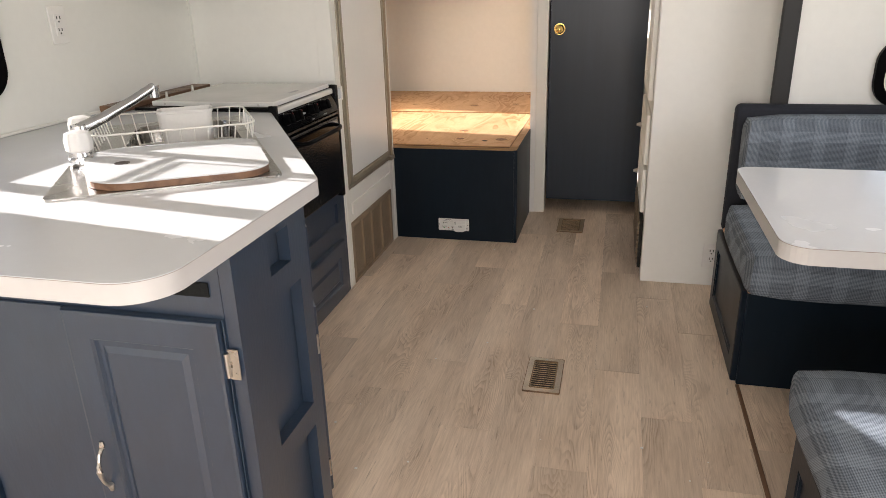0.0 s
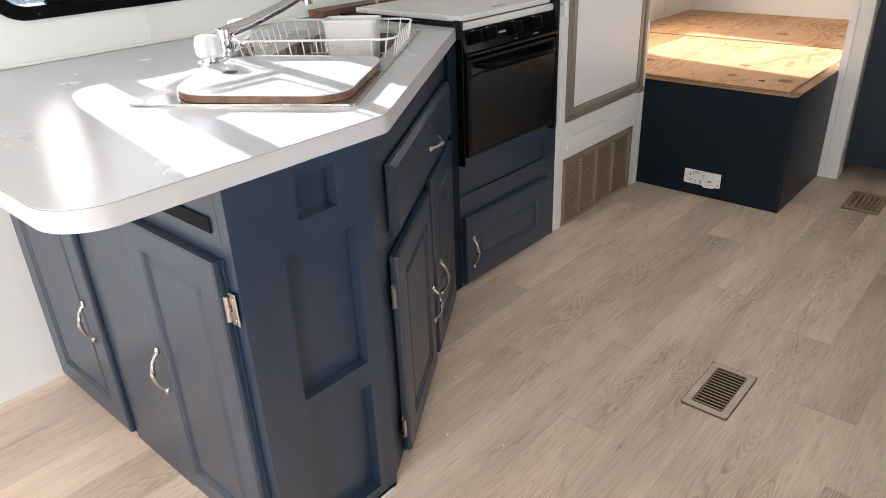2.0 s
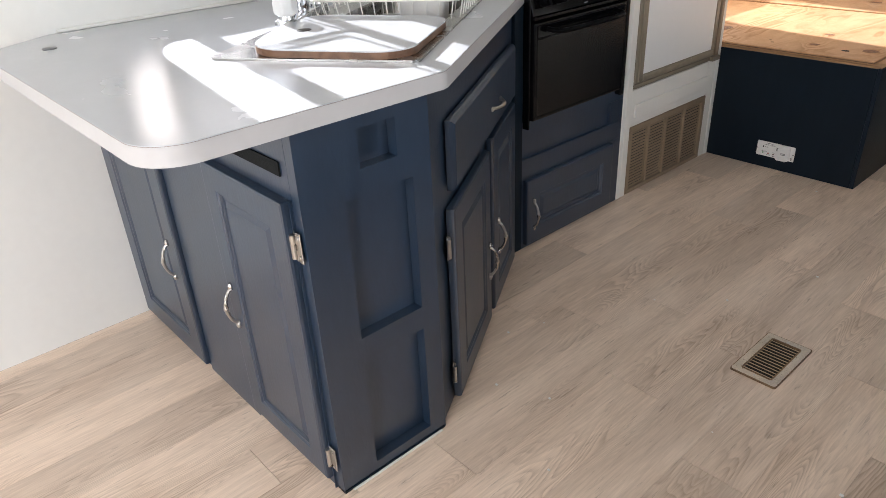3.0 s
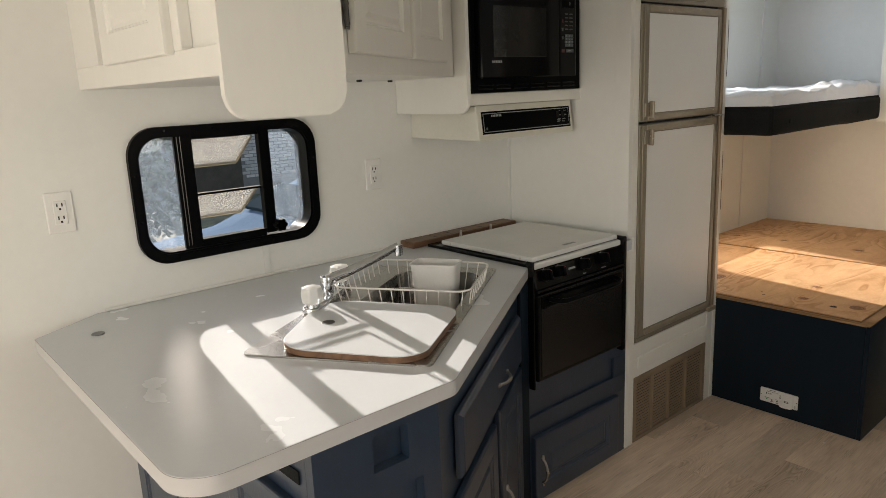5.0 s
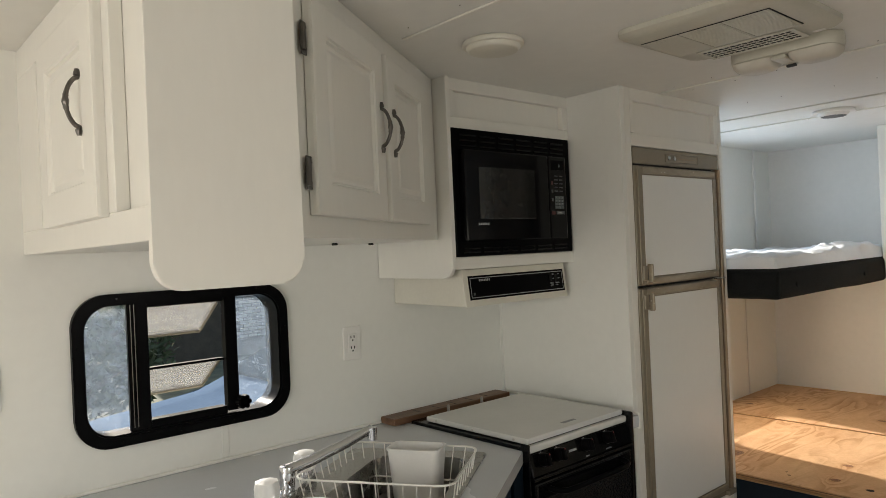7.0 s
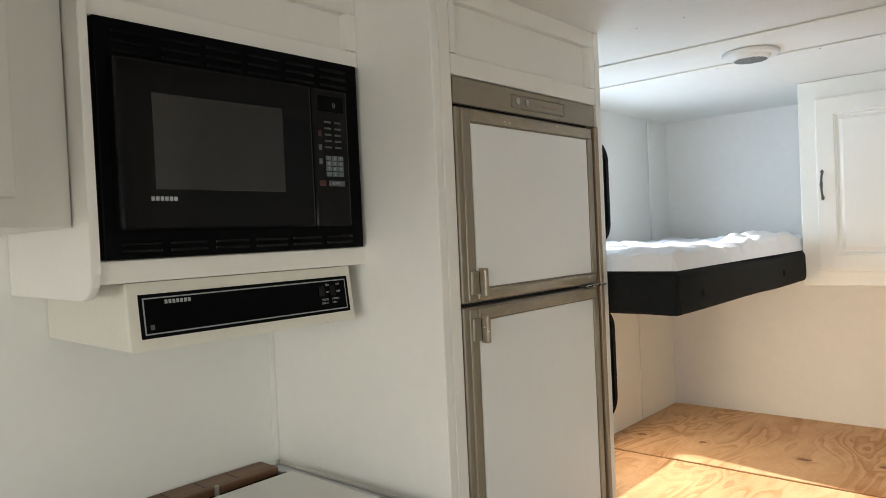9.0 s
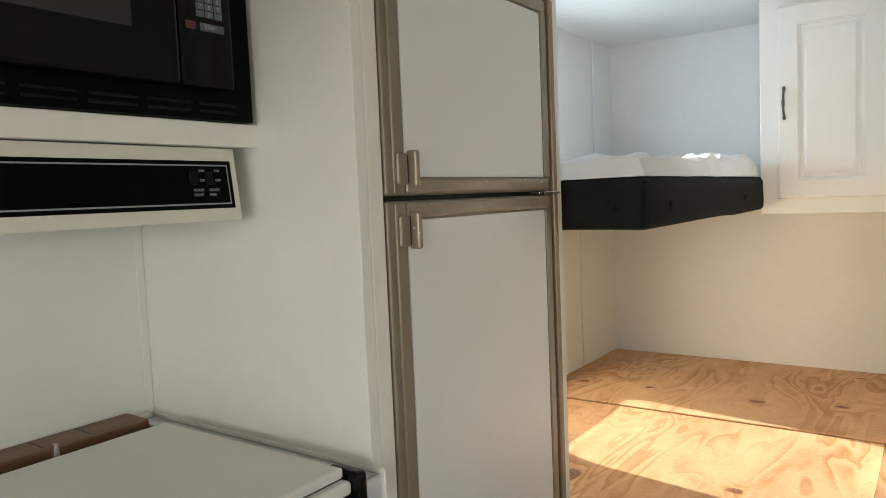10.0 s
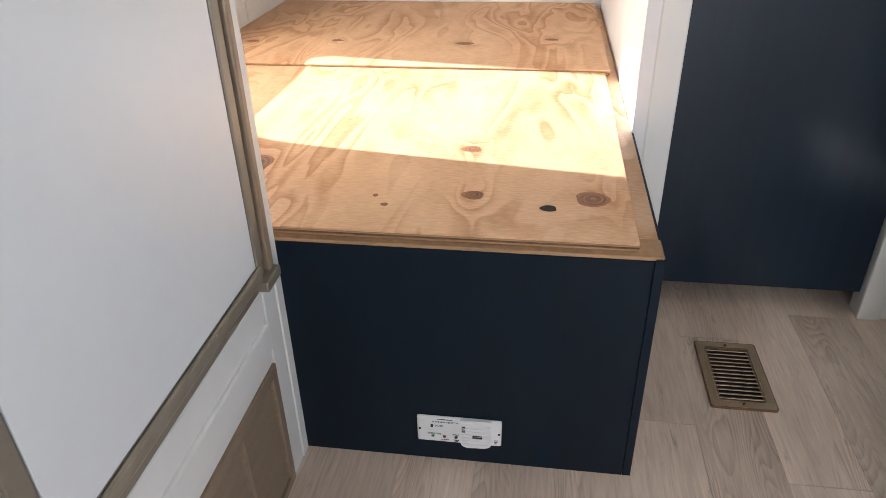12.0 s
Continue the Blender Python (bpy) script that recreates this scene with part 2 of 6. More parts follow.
def glass(name, tint=(1, 1, 1), dirt_or_sheen=0.0, drop=0.75, haze_color=(0.42, 0.48, 0.55)):
    """Thin window glass, clean, spattered with dried drops, or whitened by a pale film."""
    m = bpy.data.materials.new(name)
    m.use_nodes = True
    n, l = m.node_tree.nodes, m.node_tree.links
    clear, gloss, mixs = n.new("ShaderNodeBsdfTransparent"), n.new("ShaderNodeBsdfGlossy"), n.new("ShaderNodeMixShader")
    clear.inputs["Color"].default_value = (*tint, 1)
    gloss.inputs["Roughness"].default_value = 0.02
    fres = n.new("ShaderNodeFresnel")
    fres.inputs["IOR"].default_value = 1.45
    l.new(fres.outputs[0], mixs.inputs[0])
    l.new(clear.outputs[0], mixs.inputs[1])
    l.new(gloss.outputs[0], mixs.inputs[2])
    out = mixs
    if dirt_or_sheen:
        tc, drops, film_n = n.new("ShaderNodeTexCoord"), n.new("ShaderNodeTexVoronoi"), n.new("ShaderNodeTexNoise")
        drops.inputs["Scale"].default_value, film_n.inputs["Scale"].default_value = 270, 40
        l.new(tc.outputs["Object"], drops.inputs["Vector"])
        l.new(tc.outputs["Object"], film_n.inputs["Vector"])
        cut = n.new("ShaderNodeMapRange")
        cut.inputs["From Min"].default_value, cut.inputs["From Max"].default_value = 0.36, 0.1
        cut.inputs["To Max"].default_value = drop
        l.new(drops.outputs["Distance"], cut.inputs["Value"])
        keep = n.new("ShaderNodeMapRange")
        keep.inputs["From Min"].default_value, keep.inputs["From Max"].default_value = 0.42, 0.58
        l.new(film_n.outputs["Fac"], keep.inputs["Value"])
        am = n.new("ShaderNodeMath")
        am.operation = "MULTIPLY"
        l.new(cut.outputs[0], am.inputs[0])
        l.new(keep.outputs[0], am.inputs[1])
        base = n.new("ShaderNodeMath")
        base.operation, base.inputs[1].default_value = "ADD", dirt_or_sheen
        base.use_clamp = True
        l.new(am.outputs[0], base.inputs[0])
        haze = n.new("ShaderNodeBsdfTranslucent")
        haze.inputs["Color"].default_value = (*haze_color, 1)
        m2 = n.new("ShaderNodeMixShader")
        l.new(base.outputs[0], m2.inputs[0])
        l.new(mixs.outputs[0], m2.inputs[1])
        l.new(haze.outputs[0], m2.inputs[2])
        out = m2
    l.new(out.outputs[0], n["Material Output"].inputs["Surface"])
    return m


WALL = material("wall_paint", (0.80, 0.80, 0.76), 0.42, vary=0.025, scale=3, bump=0.08, bump_scale=90)
BUNK_WALL = material("bunk_wall_paint", (0.80, 0.795, 0.775), 0.5, vary=0.03, scale=3, bump=0.08, bump_scale=90)
CEIL = material("ceiling_panel", (0.80, 0.795, 0.76), 0.5, vary=0.03, scale=2, bump=0.05, bump_scale=60)
CAB_WHITE = material("cabinet_white_paint", (0.79, 0.78, 0.73), 0.4, vary=0.02, scale=5, bump=0.06, bump_scale=60, stretch=(1, 1, 0.3))
NAVY = material("navy_paint", (0.0145, 0.0305, 0.058), 0.36, spec=1.0, coat=0.12, vary=0.22, scale=5, bump=0.18, bump_scale=140, stretch=(1, 1, 0.3))
NAVY_DARK = material("deep_navy_paint", (0.0060, 0.0125, 0.0205), 0.36, spec=0.2, vary=0.2, scale=4, bump=0.14, bump_scale=120, stretch=(1, 1, 0.2))
NAVY_DOOR = material("satin_navy_door_paint", (0.0095, 0.018, 0.030), 0.31, spec=0.34, vary=0.2, scale=4, bump=0.2, bump_scale=90, stretch=(1, 1, 0.05), rough_vary=0.03)
LAMINATE = material("white_laminate", (0.60, 0.623, 0.647), 0.25, vary=0.02, scale=4, bump=0.05, bump_scale=300)
LAMINATE_EDGE = material("laminate_edge", (0.54, 0.53, 0.52), 0.35, vary=0.03, scale=5)
SEAM = material("dark_seam", (0.05, 0.04, 0.035), 0.6)
EDGE_SEAM = material("laminate_joint", (0.28, 0.24, 0.21), 0.5)
FLOOR_WOOD = figured("grey_oak_vinyl", (0.87, 0.71, 0.56), (0.38, 0.268, 0.185), (9.0, 1.25, 9.0), 46, 0.34, (210.0, 11.0, 210.0), (10.0, 1.6, 10.0), rand=0.13, rough=0.40, mask=(0.47, 0.62), pores=0.6, bump=0.12)


def pine(eyes=()):
    """Knotty pine face veneer; eyes are the knots that its rings bend round: x, y and radius."""
    return figured("pine_plywood", (0.85, 0.565, 0.325), (0.46, 0.205, 0.072), (5.2, 1.5, 5.2), 9, 0.5, (46.0, 190.0, 46.0), (5.0, 3.4, 5.0), rand=0.03, rough=0.5, mask=(0.32, 0.56), pores=0.16, distort=0.8, detail=2.4, bump=0.06, eyes=eyes)


PLY = pine()
PLY_EDGE = material("plywood_edge", (0.42, 0.25, 0.12), 0.7, vary=0.3, scale=8, stretch=(1, 1, 12))
KNOT = material("pine_knot", (0.22, 0.095, 0.045), 0.55, vary=0.65, scale=45)
KNOT_RING = material("pine_knot_rim", (0.34, 0.155, 0.07), 0.55, vary=0.35, scale=50)
SLAT_DARK = material("register_slat", (0.40, 0.29, 0.175), 0.42, metal=0.3, vary=0.2, scale=16)
BOARD_WOOD = wood("brown_board", (0.20, 0.105, 0.055), (0.115, 0.055, 0.028), grain=(20, 1.5, 20), rings=5, rough=0.45, rand=0.04)
BLACK = material("black_enamel", (0.0035, 0.0035, 0.004), 0.12, vary=0.2, scale=10, spec=0.16, rough_vary=0.015)
BLACK_PLASTIC = material("black_plastic", (0.003, 0.003, 0.0035), 0.28, spec=0.04, vary=0.2, scale=12, bump=0.03, bump_scale=700, rough_vary=0.01)
OVEN_GLASS = material("textured_oven_glass", (0.004, 0.004, 0.0045), 0.13, vary=0.2, scale=20, bump=0.55, bump_scale=170, spec=0.7, rough_vary=0.03)
BLACK_CAST = material("pebbled_black_enamel", (0.004, 0.004, 0.0045), 0.2, vary=0.2, scale=20, bump=0.5, bump_scale=220, spec=0.3, rough_vary=0.03)
MW_GLASS = material("microwave_window", (0.019, 0.0185, 0.017), 0.1, vary=0.1, scale=20, spec=0.5)
STOVE_WHITE = material("stove_lid_enamel", (0.72, 0.72, 0.69), 0.22, vary=0.03, scale=5, bump=0.06, bump_scale=160)
ALMOND = material("almond_plastic", (0.70, 0.68, 0.60), 0.35, vary=0.04, scale=9)
AC_CREAM = material("aged_cream_plastic", (0.53, 0.515, 0.44), 0.4, vary=0.06, scale=9)
WHITE_PLASTIC = material("white_plastic", (0.80, 0.79, 0.76), 0.35, vary=0.03, scale=12)
TAUPE = material("fridge_trim_taupe", (0.255, 0.22, 0.165), 0.36, vary=0.08, scale=9, metal=0.15)
TRIM_WORN = material("worn_taupe_metal", (0.32, 0.275, 0.205), 0.33, vary=0.22, scale=7, metal=0.25, stretch=(1, 0.35, 1), spots=0.04, spot_color=(0.62, 0.58, 0.5))
FRIDGE_PANEL = material("fridge_panel_white", (0.79, 0.80, 0.785), 0.32, vary=0.015, scale=4, rough_vary=0.01)
GRILLE = material("brown_grille_metal", (0.30, 0.225, 0.15), 0.4, metal=0.25, vary=0.12, scale=10)
REGISTER = material("register_bronze", (0.45, 0.335, 0.21), 0.36, metal=0.4, vary=0.2, scale=16, bump=0.1)
REGISTER_PALE = material("register_worn_cream", (0.56, 0.48, 0.38), 0.30, metal=0.3, vary=0.3, scale=16, bump=0.1, spots=0.05, spot_color=(0.13, 0.06, 0.03))
RUST = material("rusted_bronze_edge", (0.20, 0.125, 0.07), 0.45, metal=0.4, vary=0.5, scale=22)
DUCT = material("duct_dark", (0.012, 0.010, 0.008), 0.8)
STEEL = material("brushed_steel", (0.40, 0.39, 0.37), 0.26, metal=1.0, vary=0.08, scale=12, bump=0.05, bump_scale=400)
CHROME = material("chrome", (0.62, 0.63, 0.65), 0.15, metal=1.0, vary=0.03, rough_vary=0.03)
NICKEL = material("satin_nickel", (0.55, 0.53, 0.50), 0.28, metal=1.0, vary=0.06)
PEWTER = material("dark_pewter", (0.14, 0.13, 0.12), 0.35, metal=0.9, vary=0.15)
BRASS = material("polished_brass", (0.75, 0.52, 0.18), 0.2, metal=1.0, vary=0.06)
WIRE = material("white_coated_wire", (0.78, 0.77, 0.73), 0.35, vary=0.04)
CRYSTAL = material("clear_acrylic", (0.82, 0.82, 0.80), 0.3, vary=0.04)
CRYSTAL.node_tree.nodes["Principled BSDF"].inputs["Transmission Weight"].default_value = 0.2
RUBBER = material("black_rubber", (0.012, 0.012, 0.012), 0.55, vary=0.2, scale=15)
VELVET = material("black_velvet", (0.013, 0.014, 0.014), 0.9, vary=0.4, scale=12, bump=0.5, bump_scale=350, spec=0.15)
SHEET = material("white_bedsheet", (0.82, 0.83, 0.85), 0.85, vary=0.02, scale=8, bump=0.2, bump_scale=500, spec=0.2)
BLUE_BACK = material("navy_upholstery", (0.011, 0.014, 0.022), 0.8, vary=0.2, scale=12, bump=0.3, bump_scale=400)
LENS = material("light_lens", (0.60, 0.57, 0.50), 0.3, vary=0.03)
PRINT_WHITE = material("printed_white", (0.75, 0.75, 0.72), 0.5, vary=0.0)
KEY_PRINT = material("key_print", (0.075, 0.085, 0.09), 0.5, vary=0.0)
KEY_PAD = material("key_pad", (0.10, 0.125, 0.13), 0.5, vary=0.0)
KEY_TEXT = material("key_text", (0.30, 0.32, 0.33), 0.5, vary=0.0)
PRINT_GREY = material("printed_grey", (0.20, 0.205, 0.21), 0.5, vary=0.0)
KNOB_RED = material("pointer_red", (0.30, 0.02, 0.012), 0.4, vary=0.0)
PRINT_GAP_DARK = material("print_and_gap_dark", (0.03, 0.03, 0.03), 0.5, vary=0.0)
PRINT_RED = material("printed_red", (0.06, 0.014, 0.013), 0.5, vary=0.0)
GREEN_MARK = material("printed_green", (0.08, 0.3, 0.12), 0.5, vary=0.0)
WINDOW_GLASS = glass("window_glass")
DIRTY_GLASS = glass("spattered_glass", dirt_or_sheen=0.09, drop=0.75, haze_color=(0.30, 0.37, 0.46))
# Clean vanes: the pale film paints in the sky's whitish sheen.
VANE_GLASS = glass("vane_glass", tint=(0.9, 0.93, 0.95), dirt_or_sheen=0.10, drop=0.08, haze_color=(0.62, 0.60, 0.56))


# ---- building helpers ----
PLACE = {}


def thing(name, at, label, category, group="", kind=""):
    """An Empty at the base of a thing; its parts hang under it."""
    ob = new(name)
    ob.empty_display_size = 0.05
    ob.location = at
    PLACE[ob] = Vector(at)
    return tagged(ob, label, category, group, kind)


def part(name, bm, mat, parent=None, label="", smooth=False):
    """One mesh object from bm, with its origin at its middle, under a thing or part."""
    bmesh.ops.recalc_face_normals(bm, faces=bm.faces)
    pts = [v.co for v in bm.verts]
    lo = Vector([min(p[i] for p in pts) for i in range(3)])
    hi = Vector([max(p[i] for p in pts) for i in range(3)])
    c = (lo + hi) / 2
    bmesh.ops.translate(bm, verts=bm.verts, vec=-c)
    me = bpy.data.meshes.new(name)
    bm.to_mesh(me)
    bm.free()
    me.materials.append(mat)
    if smooth:
        me.polygons.foreach_set("use_smooth", [True] * len(me.polygons))
        me.set_sharp_from_angle(angle=radians(35))
    ob = new(name, me)
    base = PLACE[parent] if parent else Vector((0, 0, 0))
    ob.location = c - base
    ob.parent = parent
    PLACE[ob] = c
    if label:
        ob["label"] = label
    return ob


def single(name, bm, mat, label, category, kind="", group="", smooth=False):
    return tagged(part(name, bm, mat, None, "", smooth), label, category, group, kind)


def box(bm, x0, x1, y0, y1, z0, z1, bevel=0.0, seg=2, m=None):
    r = bmesh.ops.create_cube(bm, size=1.0)
    vs = r["verts"]
    bmesh.ops.transform(bm, matrix=Matrix.Translation(((x0 + x1) / 2, (y0 + y1) / 2, (z0 + z1) / 2)) @ Matrix.Diagonal((x1 - x0, y1 - y0, z1 - z0, 1)), verts=vs)
    if bevel:
        es = list({e for v in vs for e in v.link_edges})
        r = bmesh.ops.bevel(bm, geom=es, offset=bevel, segments=seg, affect="EDGES", profile=0.5)
        vs = list(set(vs_ for f in r["faces"] for vs_ in f.verts) | {v for v in vs if v.is_valid})
    if m is not None:
        bmesh.ops.transform(bm, matrix=m, verts=[v for v in vs if v.is_valid])
    return bm


def B(*a, **k):
    return box(bmesh.new(), *a, **k)


def cyl(bm, at, r0, r1, depth, axis="z", seg=20, bevel=0.0):
    r = bmesh.ops.create_cone(bm, cap_ends=True, segments=seg, radius1=r0, radius2=r1, depth=depth)
    rot = {"z": Matrix.Identity(4), "x": Matrix.Rotation(radians(90), 4, "Y"), "y": Matrix.Rotation(radians(-90), 4, "X")}[axis]
    if bevel:
        es = [e for e in {e for v in r["verts"] for e in v.link_edges} if any(len(f.verts) > 4 for f in e.link_faces)]
        res = bmesh.ops.bevel(bm, geom=es, offset=bevel, segments=2, affect="EDGES", profile=0.5)
        vs = list({v for f in res["faces"] for v in f.verts} | {v for v in r["verts"] if v.is_valid})
    else:
        vs = r["verts"]
    bmesh.ops.transform(bm, matrix=Matrix.Translation(at) @ rot, verts=vs)
    return bm


def prism(bm, pts, z0, z1, bevel=0.0):
    """An upright slab over a plan polygon."""
    lo = [bm.verts.new((x, y, z0)) for x, y in pts]
    hi = [bm.verts.new((x, y, z1)) for x, y in pts]
    k = len(pts)
    caps = [bm.faces.new(lo[::-1]), bm.faces.new(hi)]
    for i in range(k):
        bm.faces.new((lo[i], lo[(i + 1) % k], hi[(i + 1) % k], hi[i]))
    if bevel:
        bmesh.ops.bevel(bm, geom=list({e for f in caps for e in f.edges}), offset=bevel, segments=2, affect="EDGES", profile=0.5)
    return bm


def rounded(pts, radii, seg=6):
    """A plan polygon with its corners rounded."""
    out, k = [], len(pts)
    for i in range(k):
        p, a, b = Vector(pts[i]), Vector(pts[i - 1]), Vector(pts[(i + 1) % k])
        r = radii[i] if isinstance(radii, (list, tuple)) else radii
        if not r:
            out.append(tuple(p))
            continue
        u, v = (a - p).normalized(), (b - p).normalized()
        ang = u.angle(v)
        d = r / math.tan(ang / 2)
        s, e = p + u * d, p + v * d
        c = p + (u + v).normalized() * (r / math.sin(ang / 2))
        a0, a1 = math.atan2(s.y - c.y, s.x - c.x), math.atan2(e.y - c.y, e.x - c.x)
        da = (a1 - a0 + math.pi) % (2 * math.pi) - math.pi
        out += [(c.x + r * math.cos(a0 + da * j / seg), c.y + r * math.sin(a0 + da * j / seg)) for j in range(seg + 1)]
    return out


def ring_prism(bm, outer, inner, z0, z1):
    """A flat frame between two outlines of equal point count."""
    k = len(outer)
    rows = [[bm.verts.new((x, y, z)) for x, y in o] for o, z in ((outer, z0), (outer, z1), (inner, z1), (inner, z0))]
    for a in range(4):
        for i in range(k):
            bm.faces.new((rows[a][i], rows[a][(i + 1) % k], rows[(a + 1) % 4][(i + 1) % k], rows[(a + 1) % 4][i]))
    return bm


def tube(bm, pts, radius, seg=8, closed=False):
    """A round bar along points; radius one number or one per point."""
    pts = [Vector(p) for p in pts]
    k = len(pts)
    rads = radius if isinstance(radius, (list, tuple)) else [radius] * k
    rings, up = [], Vector((0.31, 0.17, 0.93)).normalized()
    for i, p in enumerate(pts):
        if closed:
            d = pts[(i + 1) % k] - pts[i - 1]
        else:
            d = pts[min(i + 1, k - 1)] - pts[max(i - 1, 0)]
        d.normalize()
        s = d.cross(up).normalized()
        t = s.cross(d).normalized()
        rings.append([bm.verts.new(p + rads[i] * (s * math.cos(2 * math.pi * j / seg) + t * math.sin(2 * math.pi * j / seg))) for j in range(seg)])
    for i in range(k if closed else k - 1):
        a, b = rings[i], rings[(i + 1) % k]
        for j in range(seg):
            bm.faces.new((a[j], a[(j + 1) % seg], b[(j + 1) % seg], b[j]))
    if not closed:
        bm.faces.new(rings[0][::-1])
        bm.faces.new(rings[-1])
    return bm


def facing(x, y, z, deg):
    """A frame on a wall: local x runs along it, local z up, local -y out of it; deg turns it about z (0: it faces -y)."""
    return Matrix.Translation((x, y, z)) @ Matrix.Rotation(radians(deg), 4, "Z")


def panel_door_mesh(w, h, m, rail=0.055, thick=0.02, raised=True):
    """A frame-and-panel door from local (0,0) to (w,h), its back on y=0 and its front at -thick."""
    bm = bmesh.new()
    box(bm, 0, w, -thick, 0, 0, h)
    bm.faces.ensure_lookup_table()
    front = min(bm.faces, key=lambda f: f.calc_center_median().y)
    bmesh.ops.bevel(bm, geom=list(front.edges), offset=0.007, segments=2, affect="EDGES", profile=0.6)
    bm.faces.ensure_lookup_table()
    front = min(bm.faces, key=lambda f: (round(f.calc_center_median().y, 5), -f.calc_area()))

    def inset(f, t, d):
        bmesh.ops.inset_region(bm, faces=[f], thickness=t, depth=0, use_even_offset=True)
        bmesh.ops.translate(bm, verts=f.verts, vec=(0, d, 0))

    inset(front, min(rail, w * 0.24), 0.0)
    inset(front, 0.003, 0.004)
    inset(front, 0.003, 0.0)
    inset(front, 0.003, 0.006)
    if raised:
        inset(front, 0.009, 0.0)
        inset(front, 0.012, -0.006)
    bm.transform(m)
    return bm


def pull_mesh(m, length=0.122, out=0.021):
    """A cast bow handle, upright, standing off local y=0."""
    bm = bmesh.new()
    pts, rad = [], []
    for i in range(33):
        u = i / 32
        bow = max(0.0, math.sin(math.pi * min(1.0, max(0.0, (u - 0.13) / 0.74)))) ** 0.55
        pts.append((0.0, -0.003 - out * bow, (u - 0.5) * length))
        swell = 0.0026 * math.exp(-((u - 0.5) / 0.05) ** 2) + 0.0012 * math.exp(-((abs(u - 0.5) - 0.09) / 0.02) ** 2)
        rad.append(0.0042 + swell + (0.0026 * math.exp(-((abs(u - 0.5) - 0.42) / 0.045) ** 2)))
    tube(bm, pts, rad, 8)
    bm.transform(m)
    return bm


def hinge_mesh(m):
    bm = bmesh.new()
    box(bm, 0.0, 0.022, -0.003, 0.0, -0.032, 0.032, 0.001, 1)
    cyl(bm, (0.0, -0.006, 0), 0.0055, 0.0055, 0.05, "z", 10)
    for z in (-0.02, 0.02):
        cyl(bm, (0.014, -0.004, z), 0.004, 0.003, 0.003, "y", 8)
    bm.transform(m)
    return bm


def cabinet_door(parent, m, w, h, mat, pull=None, hinges=(), metal=NICKEL, raised=True, rail=0.055, name="door", hinge_metal=None):
    d = part(name, panel_door_mesh(w, h, m, rail, raised=raised), mat, parent)
    if pull:
        px, pz, rot = pull
        part("handle", pull_mesh(m @ Matrix.Translation((px, -0.02, pz)) @ Matrix.Rotation(radians(rot), 4, "Y")), metal, d, "cast metal bow handle", True)
    for hx, hz in hinges:
        part("hinge", hinge_mesh(m @ Matrix.Translation((hx, -0.004, hz))), hinge_metal or metal, d, "exposed metal hinge", True)
    return d

# ---- the shell of the trailer ----
def wall_cells(name, axis, at, thick, u0, u1, z0, z1, holes, mat, label):
    """A wall on x=at or y=at with rectangular openings cut through it. axis names the fixed coordinate."""
    us = sorted({u0, u1, *[h[0] for h in holes], *[h[1] for h in holes]})
    zs = sorted({z0, z1, *[h[2] for h in holes], *[h[3] for h in holes]})
    bm = bmesh.new()
    a, b = sorted((at, at + thick))
    for i in range(len(us) - 1):
        for j in range(len(zs) - 1):
            um, zm = (us[i] + us[i + 1]) / 2, (zs[j] + zs[j + 1]) / 2
            if any(h[0] < um < h[1] and h[2] < zm < h[3] for h in holes):
                continue
            if axis == "x":
                box(bm, a, b, us[i], us[i + 1], zs[j], zs[j + 1])
            else:
                box(bm, us[i], us[i + 1], a, b, zs[j], zs[j + 1])
    bmesh.ops.remove_doubles(bm, verts=bm.verts, dist=0.0004)
    seen, twins = {}, []
    for f in bm.faces:
        key = tuple(sorted(v.index for v in f.verts))
        if key in seen:
            twins += [f, seen[key]]
        seen[key] = f
    bmesh.ops.delete(bm, geom=list(set(twins)), context="FACES_ONLY")
    return single(name, bm, mat, label, "wall", "structure")


XL, XR, YF, YB, ZC = -1.605, 0.75, -2.2, 5.42, 2.06
KWIN = (1.206, 1.783, 1.0385, 1.402)
BWIN_LOW, BWIN_UP = (4.0, 4.675, 0.65, 1.09), (4.0, 4.675, 1.47, 1.87)
# Unseen front-wall opening, added to go with the front fill lamp.
FRONT_GAP = (-1.1, 0.2, 1.0, 1.7)
wall_cells("wall_west", "x", XL, -0.05, YF, YB, 0, ZC, [KWIN, BWIN_LOW, BWIN_UP], WALL, "off-white painted trailer side wall with window openings")
wall_cells("wall_north", "y", YB, 0.05, XL - 0.05, XR + 0.05, 0, ZC, [], BUNK_WALL, "white painted rear wall behind the bunks")
wall_cells("wall_south", "y", YF, -0.05, XL - 0.05, XR + 0.05, 0, ZC, [FRONT_GAP], WALL, "plain off-white front wall")
# The second opening is unseen, added as a doorway for the entry fill lamp.
wall_cells("wall_east", "x", XR, 0.05, YF, YB, 0, ZC, [(0.78, 2.95, 0.0, 1.95), (-1.25, -0.55, 0.1, 1.95)], WALL, "off-white side wall with the slide-out opening")
# slide-out that holds the dinette
wall_cells("wall_slide_end", "y", 2.95, 0.04, XR + 0.05, 1.5, 0, 1.99, [(1.06, 1.405, 0.855, 1.05)], WALL, "white end wall of the dinette slide-out")
wall_cells("wall_slide_front", "y", 0.78, -0.04, XR + 0.05, 1.5, 0, 1.99, [], WALL, "white front wall of the dinette slide-out")
# This outer opening is unseen, added where the dinette fill lamp sits.
wall_cells("wall_slide_outer", "x", 1.46, 0.04, 0.78, 2.95, 0, 1.99, [(1.3, 2.4, 1.05, 1.62)], WALL, "white outer wall of the dinette slide-out")
